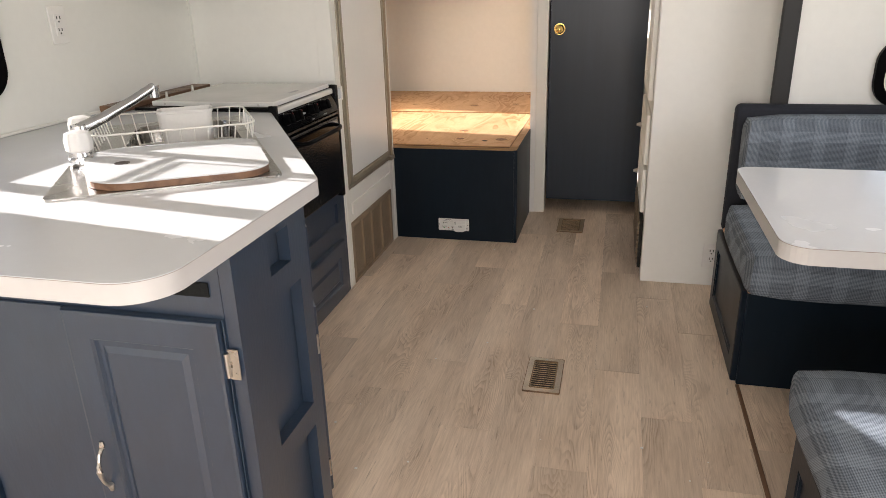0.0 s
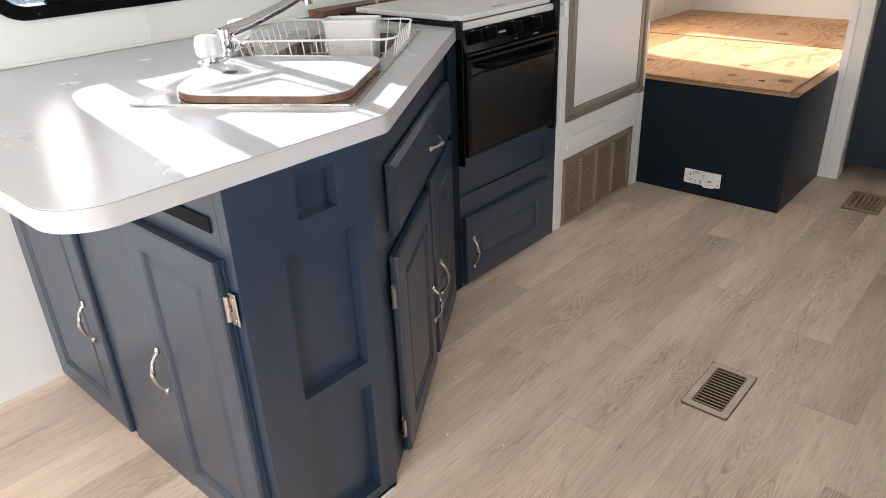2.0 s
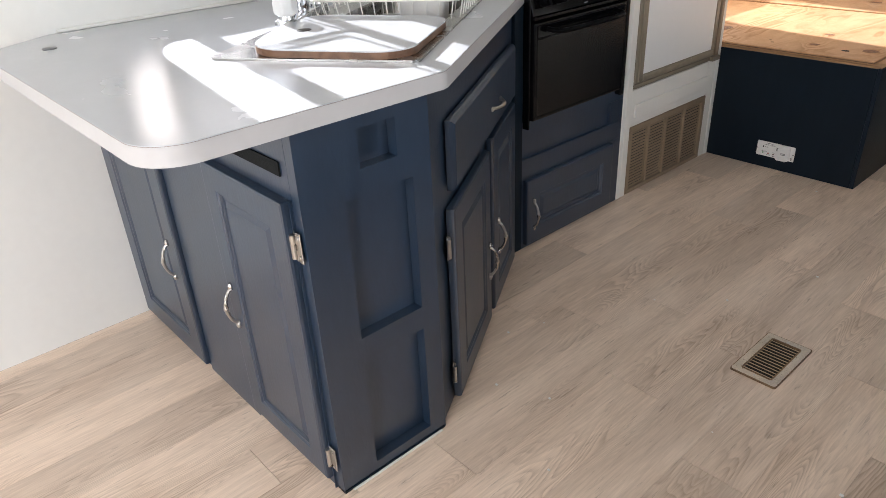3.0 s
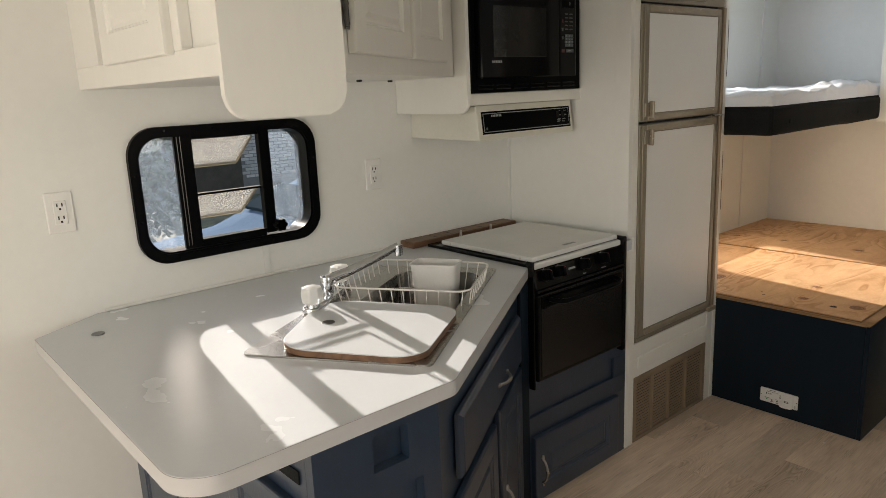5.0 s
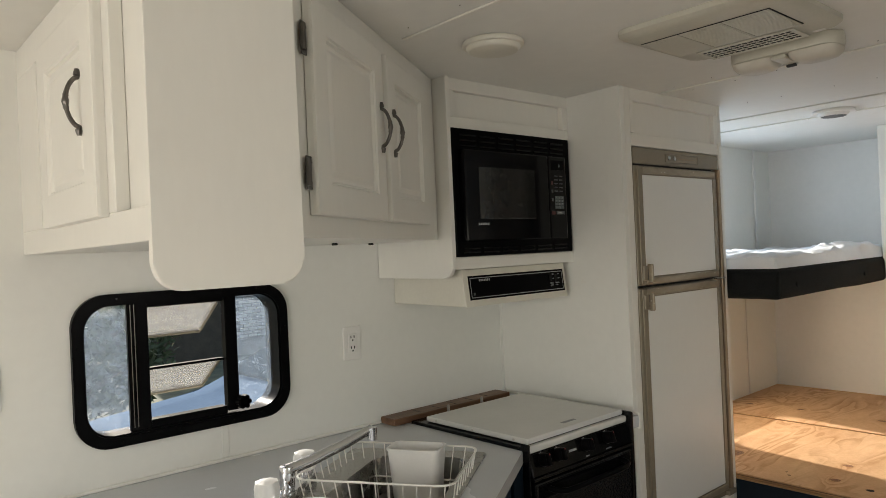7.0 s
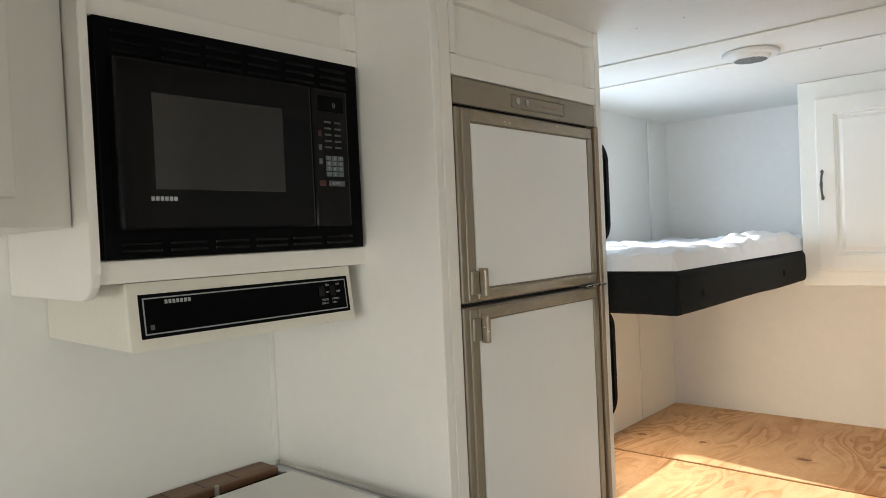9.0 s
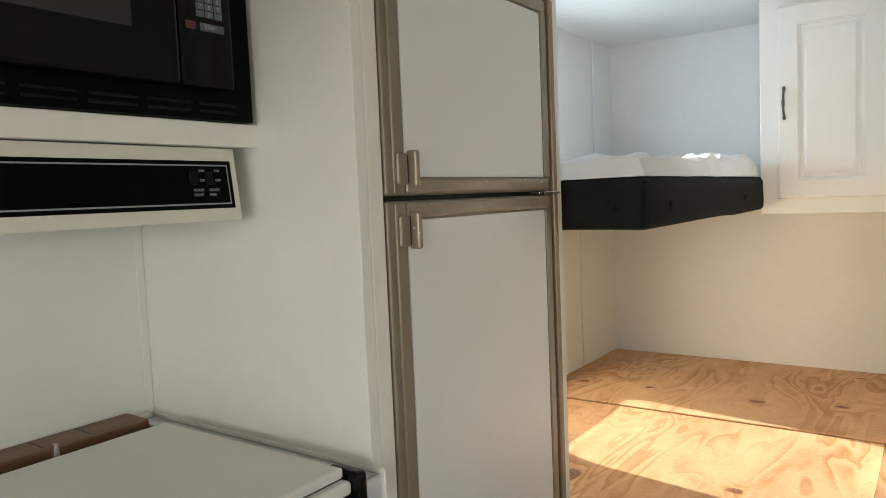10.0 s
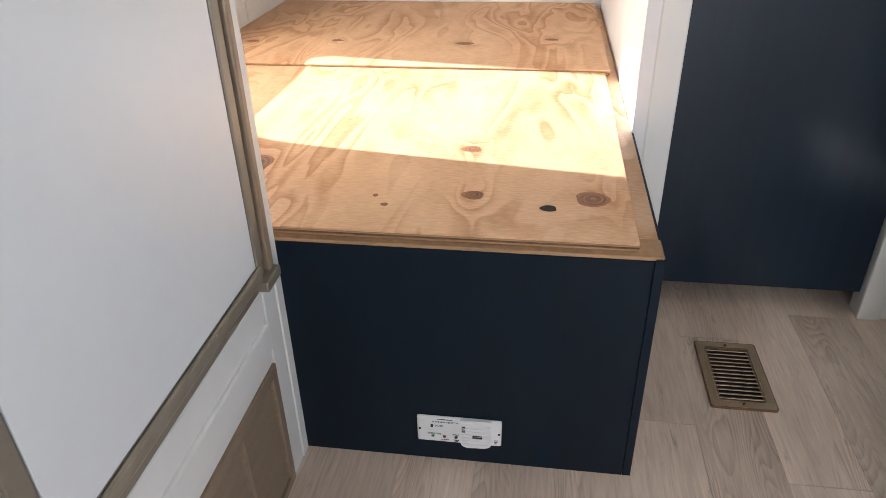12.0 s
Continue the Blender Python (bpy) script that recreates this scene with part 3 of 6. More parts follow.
single("ceiling_slide", B(XR + 0.05, 1.5, 0.78, 2.95, 1.95, 1.99), CEIL, "white slide-out ceiling", "ceiling", "structure")
single("ceiling", B(XL - 0.05, XR + 0.05, YF - 0.05, YB + 0.05, ZC, ZC + 0.04), CEIL, "off-white flat trailer ceiling panels", "ceiling", "structure")
for _y, _w in ((1.85, 0.018), (3.07, 0.018), (3.95, 0.10), (4.24, 0.014)):
    single("trim", B(-0.98 if _y < 3.2 else XL, XR, _y - _w / 2, _y + _w / 2, ZC - 0.006, ZC - 0.0005, 0.002, 1), CAB_WHITE, "painted batten over a ceiling seam", "trim", "structure")
floor_base = single("floor", B(XL - 0.05, 1.5, YF - 0.05, YB + 0.05, -0.06, -0.004), SEAM, "greyish oak vinyl plank floor", "floor", "structure")
# bathroom partition with the hinged door, and the bed's side wall
wall_cells("wall_partition", "x", -0.335, 0.03, 4.10, YB, 0, ZC, [], BUNK_WALL, "white partition between bunks and bathroom")
single("door_frame", B(-0.305, -0.245, 4.10, 4.19, 0, ZC, 0.004), CAB_WHITE, "white painted door jamb", "door frame", "structure")
single("door_frame", B(0.288, 0.345, 4.13, 4.19, 0, ZC, 0.004), CAB_WHITE, "white painted door jamb", "door frame", "structure")
wall_cells("wall_bath_front", "y", 4.14, 0.04, 0.346, XR, 0, ZC, [], BUNK_WALL, "plain white wall beside the bathroom door")
wall_cells("wall_bath", "y", 4.9, 0.03, -0.305, XR, 0, ZC, [], BUNK_WALL, "plain white bathroom wall")

# kitchen-side fridge enclosure
fe = thing("fridge_enclosure", (-1.3, 3.17, 0), "white painted fridge cabinet reaching the ceiling", "cabinet")
part("side_panel", B(XL, -0.985, 2.815, 2.838, 0, ZC, 0.002), WALL, fe)
part("post", B(-1.02, -0.985, 2.8385, 2.875, 0, ZC, 0.003), CAB_WHITE, fe)
part("side_panel", B(XL, -0.985, 3.513, 3.540, 0, ZC, 0.002), CAB_WHITE, fe)
part("post", B(-1.02, -0.987, 3.460, 3.512, 0, 0.452, 0.003), CAB_WHITE, fe)
part("ledge", B(-1.05, -0.988, 2.876, 3.459, 0.295, 0.445, 0.003), CAB_WHITE, fe)
part("ledge", B(-0.989, -0.980, 2.9, 3.45, 0.33, 0.385, 0.003), CAB_WHITE, fe)
part("top_rail", B(-1.02, -0.986, 2.876, 3.512, 1.852, 1.898, 0.003), CAB_WHITE, fe)
part("top_rail", B(-1.02, -0.986, 2.876, 3.512, 2.015, ZC, 0.003), CAB_WHITE, fe)
part("stile", B(-1.02, -0.986, 2.876, 2.895, 1.899, 2.014), CAB_WHITE, fe)
part("stile", B(-1.02, -0.986, 3.482, 3.512, 1.899, 2.014), CAB_WHITE, fe)
part("recessed_panel", B(-1.03, -1.004, 2.895, 3.482, 1.897, 2.016), CAB_WHITE, fe)

part("edge_strip", B(-1.05, -0.984, 2.8118, 2.8148, 0.93, ZC, 0.001, 1), WALL, fe)

for _x, _z in ((-1.179, 1.372), (-1.17, 1.366), (-1.184, 1.365)):
    part("filled_hole", cyl(bmesh.new(), (_x, 2.8148, _z), 0.0055, 0.004, 0.0016, "y", 10), CAB_WHITE, fe, "spackled screw hole")

# wardrobe opposite
wd = thing("wardrobe", (0.52, 3.64, 0), "white floor-to-ceiling wardrobe with drawers on its side", "wardrobe")
part("body", B(0.292, XR, 3.14, 3.86, 0, ZC, 0.003), WALL, wd)
for _z0, _z1, _kz in ((0.30, 0.50, 0.36), (0.52, 0.74, 0.60)):
    _d = part("drawer", B(0.272, 0.291, 3.22, 3.84, _z0, _z1, 0.005), CAB_WHITE, wd)
    part("knob", cyl(bmesh.new(), (0.260, 3.76, _kz), 0.007, 0.013, 0.024, "x", 14), NICKEL, _d, "round nickel knob", True)
_d = part("door", panel_door_mesh(0.60, 1.2, facing(0.291, 3.84, 0.80, -90)), CAB_WHITE, wd)
part("hinge", hinge_mesh(facing(0.284, 3.27, 0.95, -90)), NICKEL, _d, "", True)
fg = thing("furnace_grille", (0.28, 3.5, 0.03), "dark brown louvred furnace grille on the wardrobe", "vent grille")
part("frame", B(0.277, 0.291, 3.20, 3.84, 0.04, 0.275, 0.003), DUCT, fg)
for _i in range(9):
    part("slat", B(0.268, 0.276, 3.22, 3.82, 0.06 + _i * 0.023, 0.072 + _i * 0.023), GRILLE, fg)

# dark bathroom door
bd = thing("door_1", (0.02, 4.15, 0.07), "deep navy flat bathroom door, closed", "door", kind="structure")
part("leaf", B(-0.238, 0.283, 4.147, 4.18, 0.073, 2.0, 0.002), NAVY_DOOR, bd)
_bm = cyl(bmesh.new(), (-0.186, 4.143, 1.047), 0.031, 0.029, 0.008, "y", 28)
cyl(_bm, (-0.186, 4.128, 1.047), 0.011, 0.011, 0.03, "y", 16)
_k = part("door_knob", _bm, BRASS, bd, "polished brass knob", True)
_bm = bmesh.new()
bmesh.ops.create_uvsphere(_bm, u_segments=20, v_segments=12, radius=0.025)
_bm.transform(Matrix.Translation((-0.186, 4.105, 1.047)) @ Matrix.Diagonal((1, 0.75, 1, 1)))
part("grip", _bm, BRASS, _k, "", True)


# ---- windows ----
def rv_window(name, at_x, y0, y1, z0, z1, label, r=0.088):
    """A radius-cornered black trailer window on the west wall; y0..z1 is the outside of its inner flange."""
    w = thing(name, (at_x, (y0 + y1) / 2, z0), label, "window", kind="structure")
    rect = lambda d: rounded([(y0 + d, z0 + d), (y1 - d, z0 + d), (y1 - d, z1 - d), (y0 + d, z1 - d)], r - d * 0.6, 8)
    turn = Matrix(((0, 0, 1, 0), (1, 0, 0, 0), (0, 1, 0, 0), (0, 0, 0, 1)))
    bm = ring_prism(bmesh.new(), rect(0), rect(0.027), 0.002, 0.02)
    bm.transform(Matrix.Translation((at_x, 0, 0)) @ turn)
    part("window_frame", bm, BLACK_PLASTIC, w, "black radius-cornered frame", True)
    bm = ring_prism(bmesh.new(), rect(0.022), rect(0.032), -0.07, 0.012)
    bm.transform(Matrix.Translation((at_x, 0, 0)) @ turn)
    part("frame_liner", bm, BLACK_PLASTIC, w, "", True)
    return w


kw = rv_window("window_1", XL, 1.180, 1.809, 1.012, 1.428, "black framed kitchen window with two side panes and open glass vanes")
part("mullion", B(-1.61, -1.593, 1.322, 1.378, 1.045, 1.40, 0.003), BLACK_PLASTIC, kw)
part("mullion", B(-1.645, -1.6105, 1.336, 1.376, 1.045, 1.40, 0.002), BLACK_PLASTIC, kw)
for _y in (1.331, 1.341):
    part("mullion_bead", B(-1.594, -1.5912, _y - 0.001, _y + 0.001, 1.055, 1.395, 0.0005, 1), PEWTER, kw, "bright metal bead")
part("mullion", B(-1.63, -1.60, 1.606, 1.643, 1.05, 1.40, 0.003), BLACK_PLASTIC, kw)
part("rail", B(-1.636, -1.612, 1.377, 1.605, 1.205, 1.212, 0.001, 1), BLACK_PLASTIC, kw)
part("rail", B(-1.64, -1.602, 1.379, 1.605, 1.042, 1.066, 0.002, 1), BLACK_PLASTIC, kw)
part("rail", B(-1.64, -1.602, 1.379, 1.605, 1.384, 1.403, 0.002, 1), BLACK_PLASTIC, kw)
for _dy, _dz in ((-0.2, 0.195), (-0.05, 0.195), (0.1, 0.195), (0.21, 0.195), (-0.2, -0.195), (-0.04, -0.195), (0.12, -0.195), (-0.3015, 0.07), (-0.3015, -0.07), (0.3015, 0.07), (0.3015, -0.07)):
    part("screw", cyl(bmesh.new(), (-1.5845, 1.4945 + _dy, 1.22 + _dz), 0.0035, 0.003, 0.002, "x", 8), BLACK, kw)
for _y0, _y1 in ((1.21, 1.337), (1.64, 1.785)):
    _p = part("pane", B(-1.645, -1.641, _y0, _y1, 1.04, 1.40), DIRTY_GLASS, kw, "rain-spattered fixed glass")
    _p.visible_shadow = False
for _z in (1.378, 1.203):
    _m = Matrix.Translation((-1.64, 0, _z)) @ Matrix.Rotation(radians(56), 4, "Y")
    _p = part("vane", B(-0.003, 0.001, 1.388, 1.596, -0.165, 0.0, m=_m), VANE_GLASS, kw, "tilted open glass vane")
    _p.visible_shadow = False
    part("vane_edge", B(-0.006, 0.004, 1.383, 1.601, -0.174, -0.165, 0.001, 1, m=_m), TAUPE, kw, "metal edge of the open vane")
    for _y in (1.3845, 1.5995):
        part("vane_arm", B(-0.006, 0.004, _y - 0.0035, _y + 0.0035, -0.164, 0.0, 0.001, 1, m=_m), TAUPE, kw)
_bm = bmesh.new()
for _i in range(6):
    cyl(_bm, (-1.575, 1.643 + 0.014 * math.cos(_i * math.pi / 3), 1.076 + 0.014 * math.sin(_i * math.pi / 3)), 0.009, 0.008, 0.022, "x", 10)
cyl(_bm, (-1.577, 1.643, 1.076), 0.016, 0.015, 0.026, "x", 16)
part("crank_knob", _bm, BLACK_PLASTIC, kw, "round black crank knob", True)
_w = rv_window("window_2", XL, 3.97, 4.712, 0.62, 1.115, "black framed window beside the lower bunk")
_p = part("pane", B(-1.647, -1.643, 4.0, 4.68, 0.655, 1.085), WINDOW_GLASS, _w)
_p.visible_shadow = False
_w = rv_window("window_3", XL, 3.97, 4.712, 1.44, 1.90, "black framed window beside the upper bunk")
_p = part("pane", B(-1.647, -1.643, 4.0, 4.68, 1.475, 1.865), WINDOW_GLASS, _w)
_p.visible_shadow = False
_w = thing("window_4", (1.2, 2.95, 0.86), "black framed slide-out end window", "window", kind="structure")
_o = rounded([(1.035, 0.83), (1.43, 0.83), (1.43, 1.075), (1.035, 1.075)], 0.09, 8)
_i = rounded([(1.067, 0.862), (1.398, 0.862), (1.398, 1.043), (1.067, 1.043)], 0.065, 8)
_bm = ring_prism(bmesh.new(), _o, _i, 0.0, 0.05)
_bm.transform(Matrix.Translation((0, 2.93, 0)) @ Matrix(((1, 0, 0, 0), (0, 0, 1, 0), (0, 1, 0, 0), (0, 0, 0, 1))))
part("window_frame", _bm, BLACK_PLASTIC, _w, "", True)
_p = part("pane", B(1.05, 1.415, 2.962, 2.966, 0.845, 1.06), WINDOW_GLASS, _w)
_p.visible_shadow = False
single("slide_seal", B(0.70, 0.762, 2.925, 2.949, 0.0, 1.95, 0.006), RUBBER, "black rubber seal beside the slide-out opening", "seal", "structure")
for _y in (1.593, 2.808):
    single("trim", B(XL, XL + 0.003, _y - 0.011, _y + (0.011 if _y < 2 else 0.0065), 0.913, 1.011 if _y < 2 else 1.31, 0.001, 1), WALL, "flat batten over a wall panel joint", "trim", "structure")
single("trim", B(0.585, 0.598, 0.80, 2.29, -0.003, 0.004, 0.002, 1), BOARD_WOOD, "thin brown floor edging strip", "trim", "structure")

# ---- peninsula: base cabinet and counter ----
DIAG0, DIAG1 = Vector((-0.505, 1.405)), Vector((-1.0, 2.2))
DDIR = (DIAG1 - DIAG0).normalized()
DANG = math.degrees(math.atan2(DDIR.y, DDIR.x))
pc = thing("peninsula_cabinet", (-1.0, 1.5, 0), "navy painted peninsula base cabinet with panelled doors", "cabinet")
PEN = [(-1.60, 1.10), (-0.531, 1.10), (-0.531, 1.404), (-0.508, 1.405), (-1.002, 2.198), (-1.01, 2.19), (-1.60, 2.19)]
_hole = rounded([(-0.985, 1.225), (-0.58, 1.465), (-1.05, 2.12), (-1.38, 1.90)], 0.02, 4)
part("body", prism(bmesh.new(), PEN, 0, 0.72), NAVY, pc)
# end panel with three sunk fields
_bm = bmesh.new()
_ys, _zs = (1.10, 1.195, 1.238, 1.328, 1.363, 1.412), (0.0, 0.032, 0.325, 0.383, 0.698, 0.753, 0.832, 0.858)
for _a in range(5):
    for _b in range(7):
        _field = (_a in (1, 2, 3) and _b in (1, 3)) or (_a == 2 and _b == 5)
        if not _field:
            box(_bm, -0.53, -0.503, _ys[_a], _ys[_a + 1], _zs[_b], _zs[_b + 1])
bmesh.ops.remove_doubles(_bm, verts=_bm.verts, dist=0.0003)
part("end_panel", _bm, NAVY, pc, "navy end panel with sunk fields")
# Dark strip drawn for the shaded gap between end panel and floor.
part("base_strip", B(-0.531, -0.5005, 1.10, 1.407, 0.0, 0.007), NAVY_DARK, pc)
part("caulk", B(-0.5003, -0.494, 1.12, 1.395, 0.0, 0.003, 0.001, 1), CAB_WHITE, pc, "ragged pale caulk line")
# doors that face the entrance
FS = facing(0, 1.10, 0, 0)
cabinet_door(pc, FS @ Matrix.Translation((-1.585, -0.001, 0.02)), 0.425, 0.70, NAVY, (0.375, 0.33, 0), raised=True, rail=0.06)
cabinet_door(pc, FS @ Matrix.Translation((-0.872, -0.001, 0.035)), 0.336, 0.69, NAVY, (0.03, 0.335, 0), ((0.341, 0.60), (0.341, 0.065)), raised=True, rail=0.05)
# Black strip proud of the face; its colour stands in for the slot's shade.
part("slot", B(-0.93, -0.553, 1.096, 1.0992, 0.768, 0.796), VELVET, pc)
part("stile", B(-1.155, -0.878, 1.093, 1.0992, 0.0, 0.725, 0.001, 1), NAVY, pc)
part("stile", B(-0.534, -0.5315, 1.094, 1.0992, 0.0, 0.725), NAVY, pc)
# diagonal face: a drawer and two doors
FD = facing(DIAG0.x, DIAG0.y, 0, DANG)
DL = (DIAG1 - DIAG0).length
_bm = B(0, 0.74, -0.021, 0, 0, 0.165)
_bm.faces.ensure_lookup_table()
_f = min(_bm.faces, key=lambda f: f.calc_center_median().y)
bmesh.ops.bevel(_bm, geom=list(_f.edges), offset=0.011, segments=3, affect="EDGES", profile=0.35)
_bm.transform(FD @ Matrix.Translation((0.125, -0.003, 0.598)))
_dr = part("drawer", _bm, NAVY, pc, "slab drawer front with an eased edge")
part("handle", pull_mesh(FD @ Matrix.Translation((0.565, -0.022, 0.668)) @ Matrix.Rotation(radians(90), 4, "Y")), NICKEL, _dr, "", True)
cabinet_door(pc, FD @ Matrix.Translation((0.105, -0.003, 0.015)), 0.38, 0.545, NAVY, (0.352, 0.215, 0), ((-0.022, 0.455), (-0.022, 0.09)))
cabinet_door(pc, FD @ Matrix.Translation((0.53, -0.003, 0.015)), 0.335, 0.565, NAVY, (0.05, 0.235, 0))
part("filler", B(-1.10, -0.985, 2.192, 2.233, 0, 0.858, 0.002), NAVY_DARK, pc)

COUNTER = rounded([(-1.488, 0.850), (-0.475, 0.850), (-0.475, 1.44), (-0.985, 2.236), (-1.615, 2.236), (-1.615, 1.055)], [0.01, 0.085, 0.05, 0.015, 0, 0], 12)


def shrink(pts, d):
    c = Vector((-1.05, 1.55))
    out = []
    for p in pts:
        v = Vector(p)
        out.append(tuple(v + (c - v).normalized() * d))
    return out


ct = thing("countertop", (-1.05, 1.5, 0.86), "white laminate peninsula countertop with rounded corners", "countertop")
COUNTER_HOLE = rounded([(-0.972, 1.235), (-0.595, 1.462), (-1.045, 2.11), (-1.36, 1.90)], 0.02, 4)


def plate(outer, hole, z0, z1):
    """A slab over a plan outline with one hole through it."""
    bm = bmesh.new()
    for z in {z0, z1}:
        rows = [[bm.verts.new((x, y, z)) for x, y in o] for o in (outer, hole)]
        edges = [bm.edges.new((r[i], r[(i + 1) % len(r)])) for r in rows for i in range(len(r))]
        bmesh.ops.triangle_fill(bm, edges=edges, use_beauty=True)
        if z == z0:
            low = rows
        if z == z1:
            high = rows
    if z0 != z1:
        for a, b in zip(low, high):
            for i in range(len(a)):
                bm.faces.new((a[i], a[(i + 1) % len(a)], b[(i + 1) % len(a)], b[i]))
    return bm


part("slab", plate(COUNTER, COUNTER_HOLE, 0.866, 0.8990), LAMINATE_EDGE, ct, "", True)
part("edge_line", ring_prism(bmesh.new(), COUNTER, shrink(COUNTER, 0.0022), 0.8992, 0.8998), EDGE_SEAM, ct, "thin dark laminate joint")
_bm = plate(shrink(COUNTER, 0.0008), COUNTER_HOLE, 0.8999, 0.9013)
part("laminate_top", _bm, LAMINATE, ct, "glossy white laminate")
part("backsplash_bead", B(-1.6045, -1.597, 1.06, 2.80, 0.902, 0.912, 0.002, 1), CAB_WHITE, ct)
part("grommet", cyl(bmesh.new(), (-1.40, 0.985, 0.9025), 0.017, 0.017, 0.002, "z", 20), PRINT_GREY, ct)
part("body_top", plate(PEN, _hole, 0.7205, 0.858), NAVY, pc)

# ---- kitchen ----
# range
st = thing("gas_range", (-1.25, 2.5, 0.46), "black trailer gas range with a white folding lid", "stove")
part("body", B(-1.50, -0.992, 2.238, 2.768, 0.45, 0.896, 0.003), BLACK, st)
part("cooktop_rim", B(-1.515, -0.985, 2.237, 2.770, 0.8965, 0.911, 0.004), BLACK, st)
lid = part("lid", B(-1.455, -0.985, 2.257, 2.748, 0.9135, 0.931, 0.005, 3), STOVE_WHITE, st, "white enamel lid")
part("lid_label", B(-1.037, -1.022, 2.476, 2.542, 0.9311, 0.9316), PRINT_GREY, lid)
for _x, _y in ((-1.475, 2.38), (-1.475, 2.55)):
    part("lid_pin", cyl(bmesh.new(), (_x, _y, 0.928), 0.006, 0.005, 0.036, "z", 10), NICKEL, lid, "", True)
for _x in (-1.40, -1.22, -1.04):
    part("screw", cyl(bmesh.new(), (_x, 2.2565, 0.922), 0.004, 0.004, 0.004, "y", 8), NICKEL, lid, "", True)
part("front_trim", B(-0.995, -0.972, 2.245, 2.752, 0.8895, 0.9115, 0.006, 3), STOVE_WHITE, st, "chipped white front bead")
PANEL = Matrix.Translation((-0.972, 0, 0.888)) @ Matrix.Rotation(radians(-15), 4, "Y")
_cp = part("control_panel", B(-0.016, 0.0, 2.244, 2.752, -0.066, 0.0, 0.002, m=PANEL), BLACK, st, "glossy black control strip")
for _y in (2.300, 2.372, 2.508, 2.622):
    _bm = cyl(bmesh.new(), (0.010, _y, -0.024), 0.0215, 0.018, 0.020, "x", 24, 0.003)
    _bm.transform(PANEL)
    _k = part("knob", _bm, BLACK_PLASTIC, st, "round black burner knob", True)
    part("grip", B(0.019, 0.034, _y - 0.0055, _y + 0.0055, -0.043, -0.006, 0.003, m=PANEL), BLACK_PLASTIC, _k)
    part("marker", B(0.0335, 0.0345, _y - 0.0018, _y + 0.0018, -0.0118, -0.0082, 0.0004, 1, m=PANEL), KNOB_RED, _k, "red pointer dot")
    part("print_line", B(-0.0003, 0.0006, _y - 0.0008, _y + 0.0008, -0.004, 0.0, m=PANEL), PRINT_WHITE, _cp)
part("badge", B(-0.0003, 0.0008, 2.425, 2.462, -0.030, -0.023, m=PANEL), KEY_TEXT, _cp)
part("ledge", B(-0.99, -0.950, 2.244, 2.752, 0.812, 0.8225, 0.003), BLACK_CAST, st)
part("side_trim", B(-1.03, -0.958, 2.7535, 2.7745, 0.46, 0.924, 0.008, 3), BLACK_CAST, st, "pebbled black end cheek")
part("side_trim", B(-0.995, -0.962, 2.235, 2.2435, 0.46, 0.922, 0.003), BLACK_CAST, st)
od = part("oven_door", B(-0.99, -0.957, 2.252, 2.750, 0.485, 0.803, 0.007), BLACK_CAST, st, "black oven door")
part("door_glass", B(-0.958, -0.9545, 2.268, 2.736, 0.50, 0.752, 0.002, 1), OVEN_GLASS, od, "textured black oven glass")
part("door_strip", B(-0.958, -0.955, 2.268, 2.736, 0.755, 0.795, 0.002, 1), BLACK, od)
part("handle", tube(bmesh.new(), [(-0.956, 2.315, 0.778), (-0.936, 2.318, 0.776), (-0.922, 2.328, 0.774), (-0.914, 2.35, 0.772), (-0.912, 2.40, 0.771), (-0.912, 2.60, 0.771), (-0.914, 2.655, 0.772), (-0.922, 2.677, 0.774), (-0.936, 2.687, 0.776), (-0.956, 2.69, 0.778)], 0.0085, 12), BLACK_PLASTIC, od, "", True)
sb = thing("stove_base", (-1.2, 2.5, 0), "navy panelled cabinet below the range with a drop door", "cabinet")
part("body", B(-1.5, -1.0, 2.234, 2.775, 0, 0.448), NAVY, sb)
for _n, _a in (("rail", (2.234, 2.814, 0.432, 0.482)), ("rail", (2.234, 2.814, 0.275, 0.345)), ("stile", (2.735, 2.814, 0.345, 0.432)), ("rail", (2.234, 2.814, 0.0, 0.275))):
    part(_n, B(-1.0, -0.987, _a[0], _a[1], _a[2] + 0.0005, _a[3] - 0.0005), NAVY, sb)
cabinet_door(sb, facing(-0.9865, 2.242, 0.018, 90), 0.505, 0.252, NAVY, (0.035, 0.115, 0), rail=0.055)
part("filler", B(-1.0, -0.99, 2.776, 2.8135, 0.4825, 0.86), NAVY, sb)
bb = thing("burner_board", (-1.57, 2.45, 0.90), "brown slatted wooden board behind the range", "board")
part("board", B(-1.60, -1.52, 2.168, 2.752, 0.902, 0.926, 0.003), BOARD_WOOD, bb)
for _i in range(5):
    part("groove", B(-1.59, -1.535, 2.30 + _i * 0.085, 2.303 + _i * 0.085, 0.9258, 0.9266), SEAM, bb)
sc = thing("counter_strip", (-1.2, 2.785, 0.86), "narrow white laminate strip beside the range", "countertop")
part("strip", B(-1.60, -0.962, 2.775, 2.8145, 0.862, 0.902, 0.003), LAMINATE, sc)
part("lip", B(-1.60, -0.966, 2.8095, 2.8143, 0.9022, 0.912, 0.002, 1), CAB_WHITE, sc)
part("end_bead", B(-0.9655, -0.955, 2.8095, 2.8143, 0.855, 0.912, 0.002, 1), CAB_WHITE, sc, "white edge bead turned down the front")
part("edge_line", B(-0.9725, -0.971, 2.776, 2.809, 0.9021, 0.9027), EDGE_SEAM, sc)

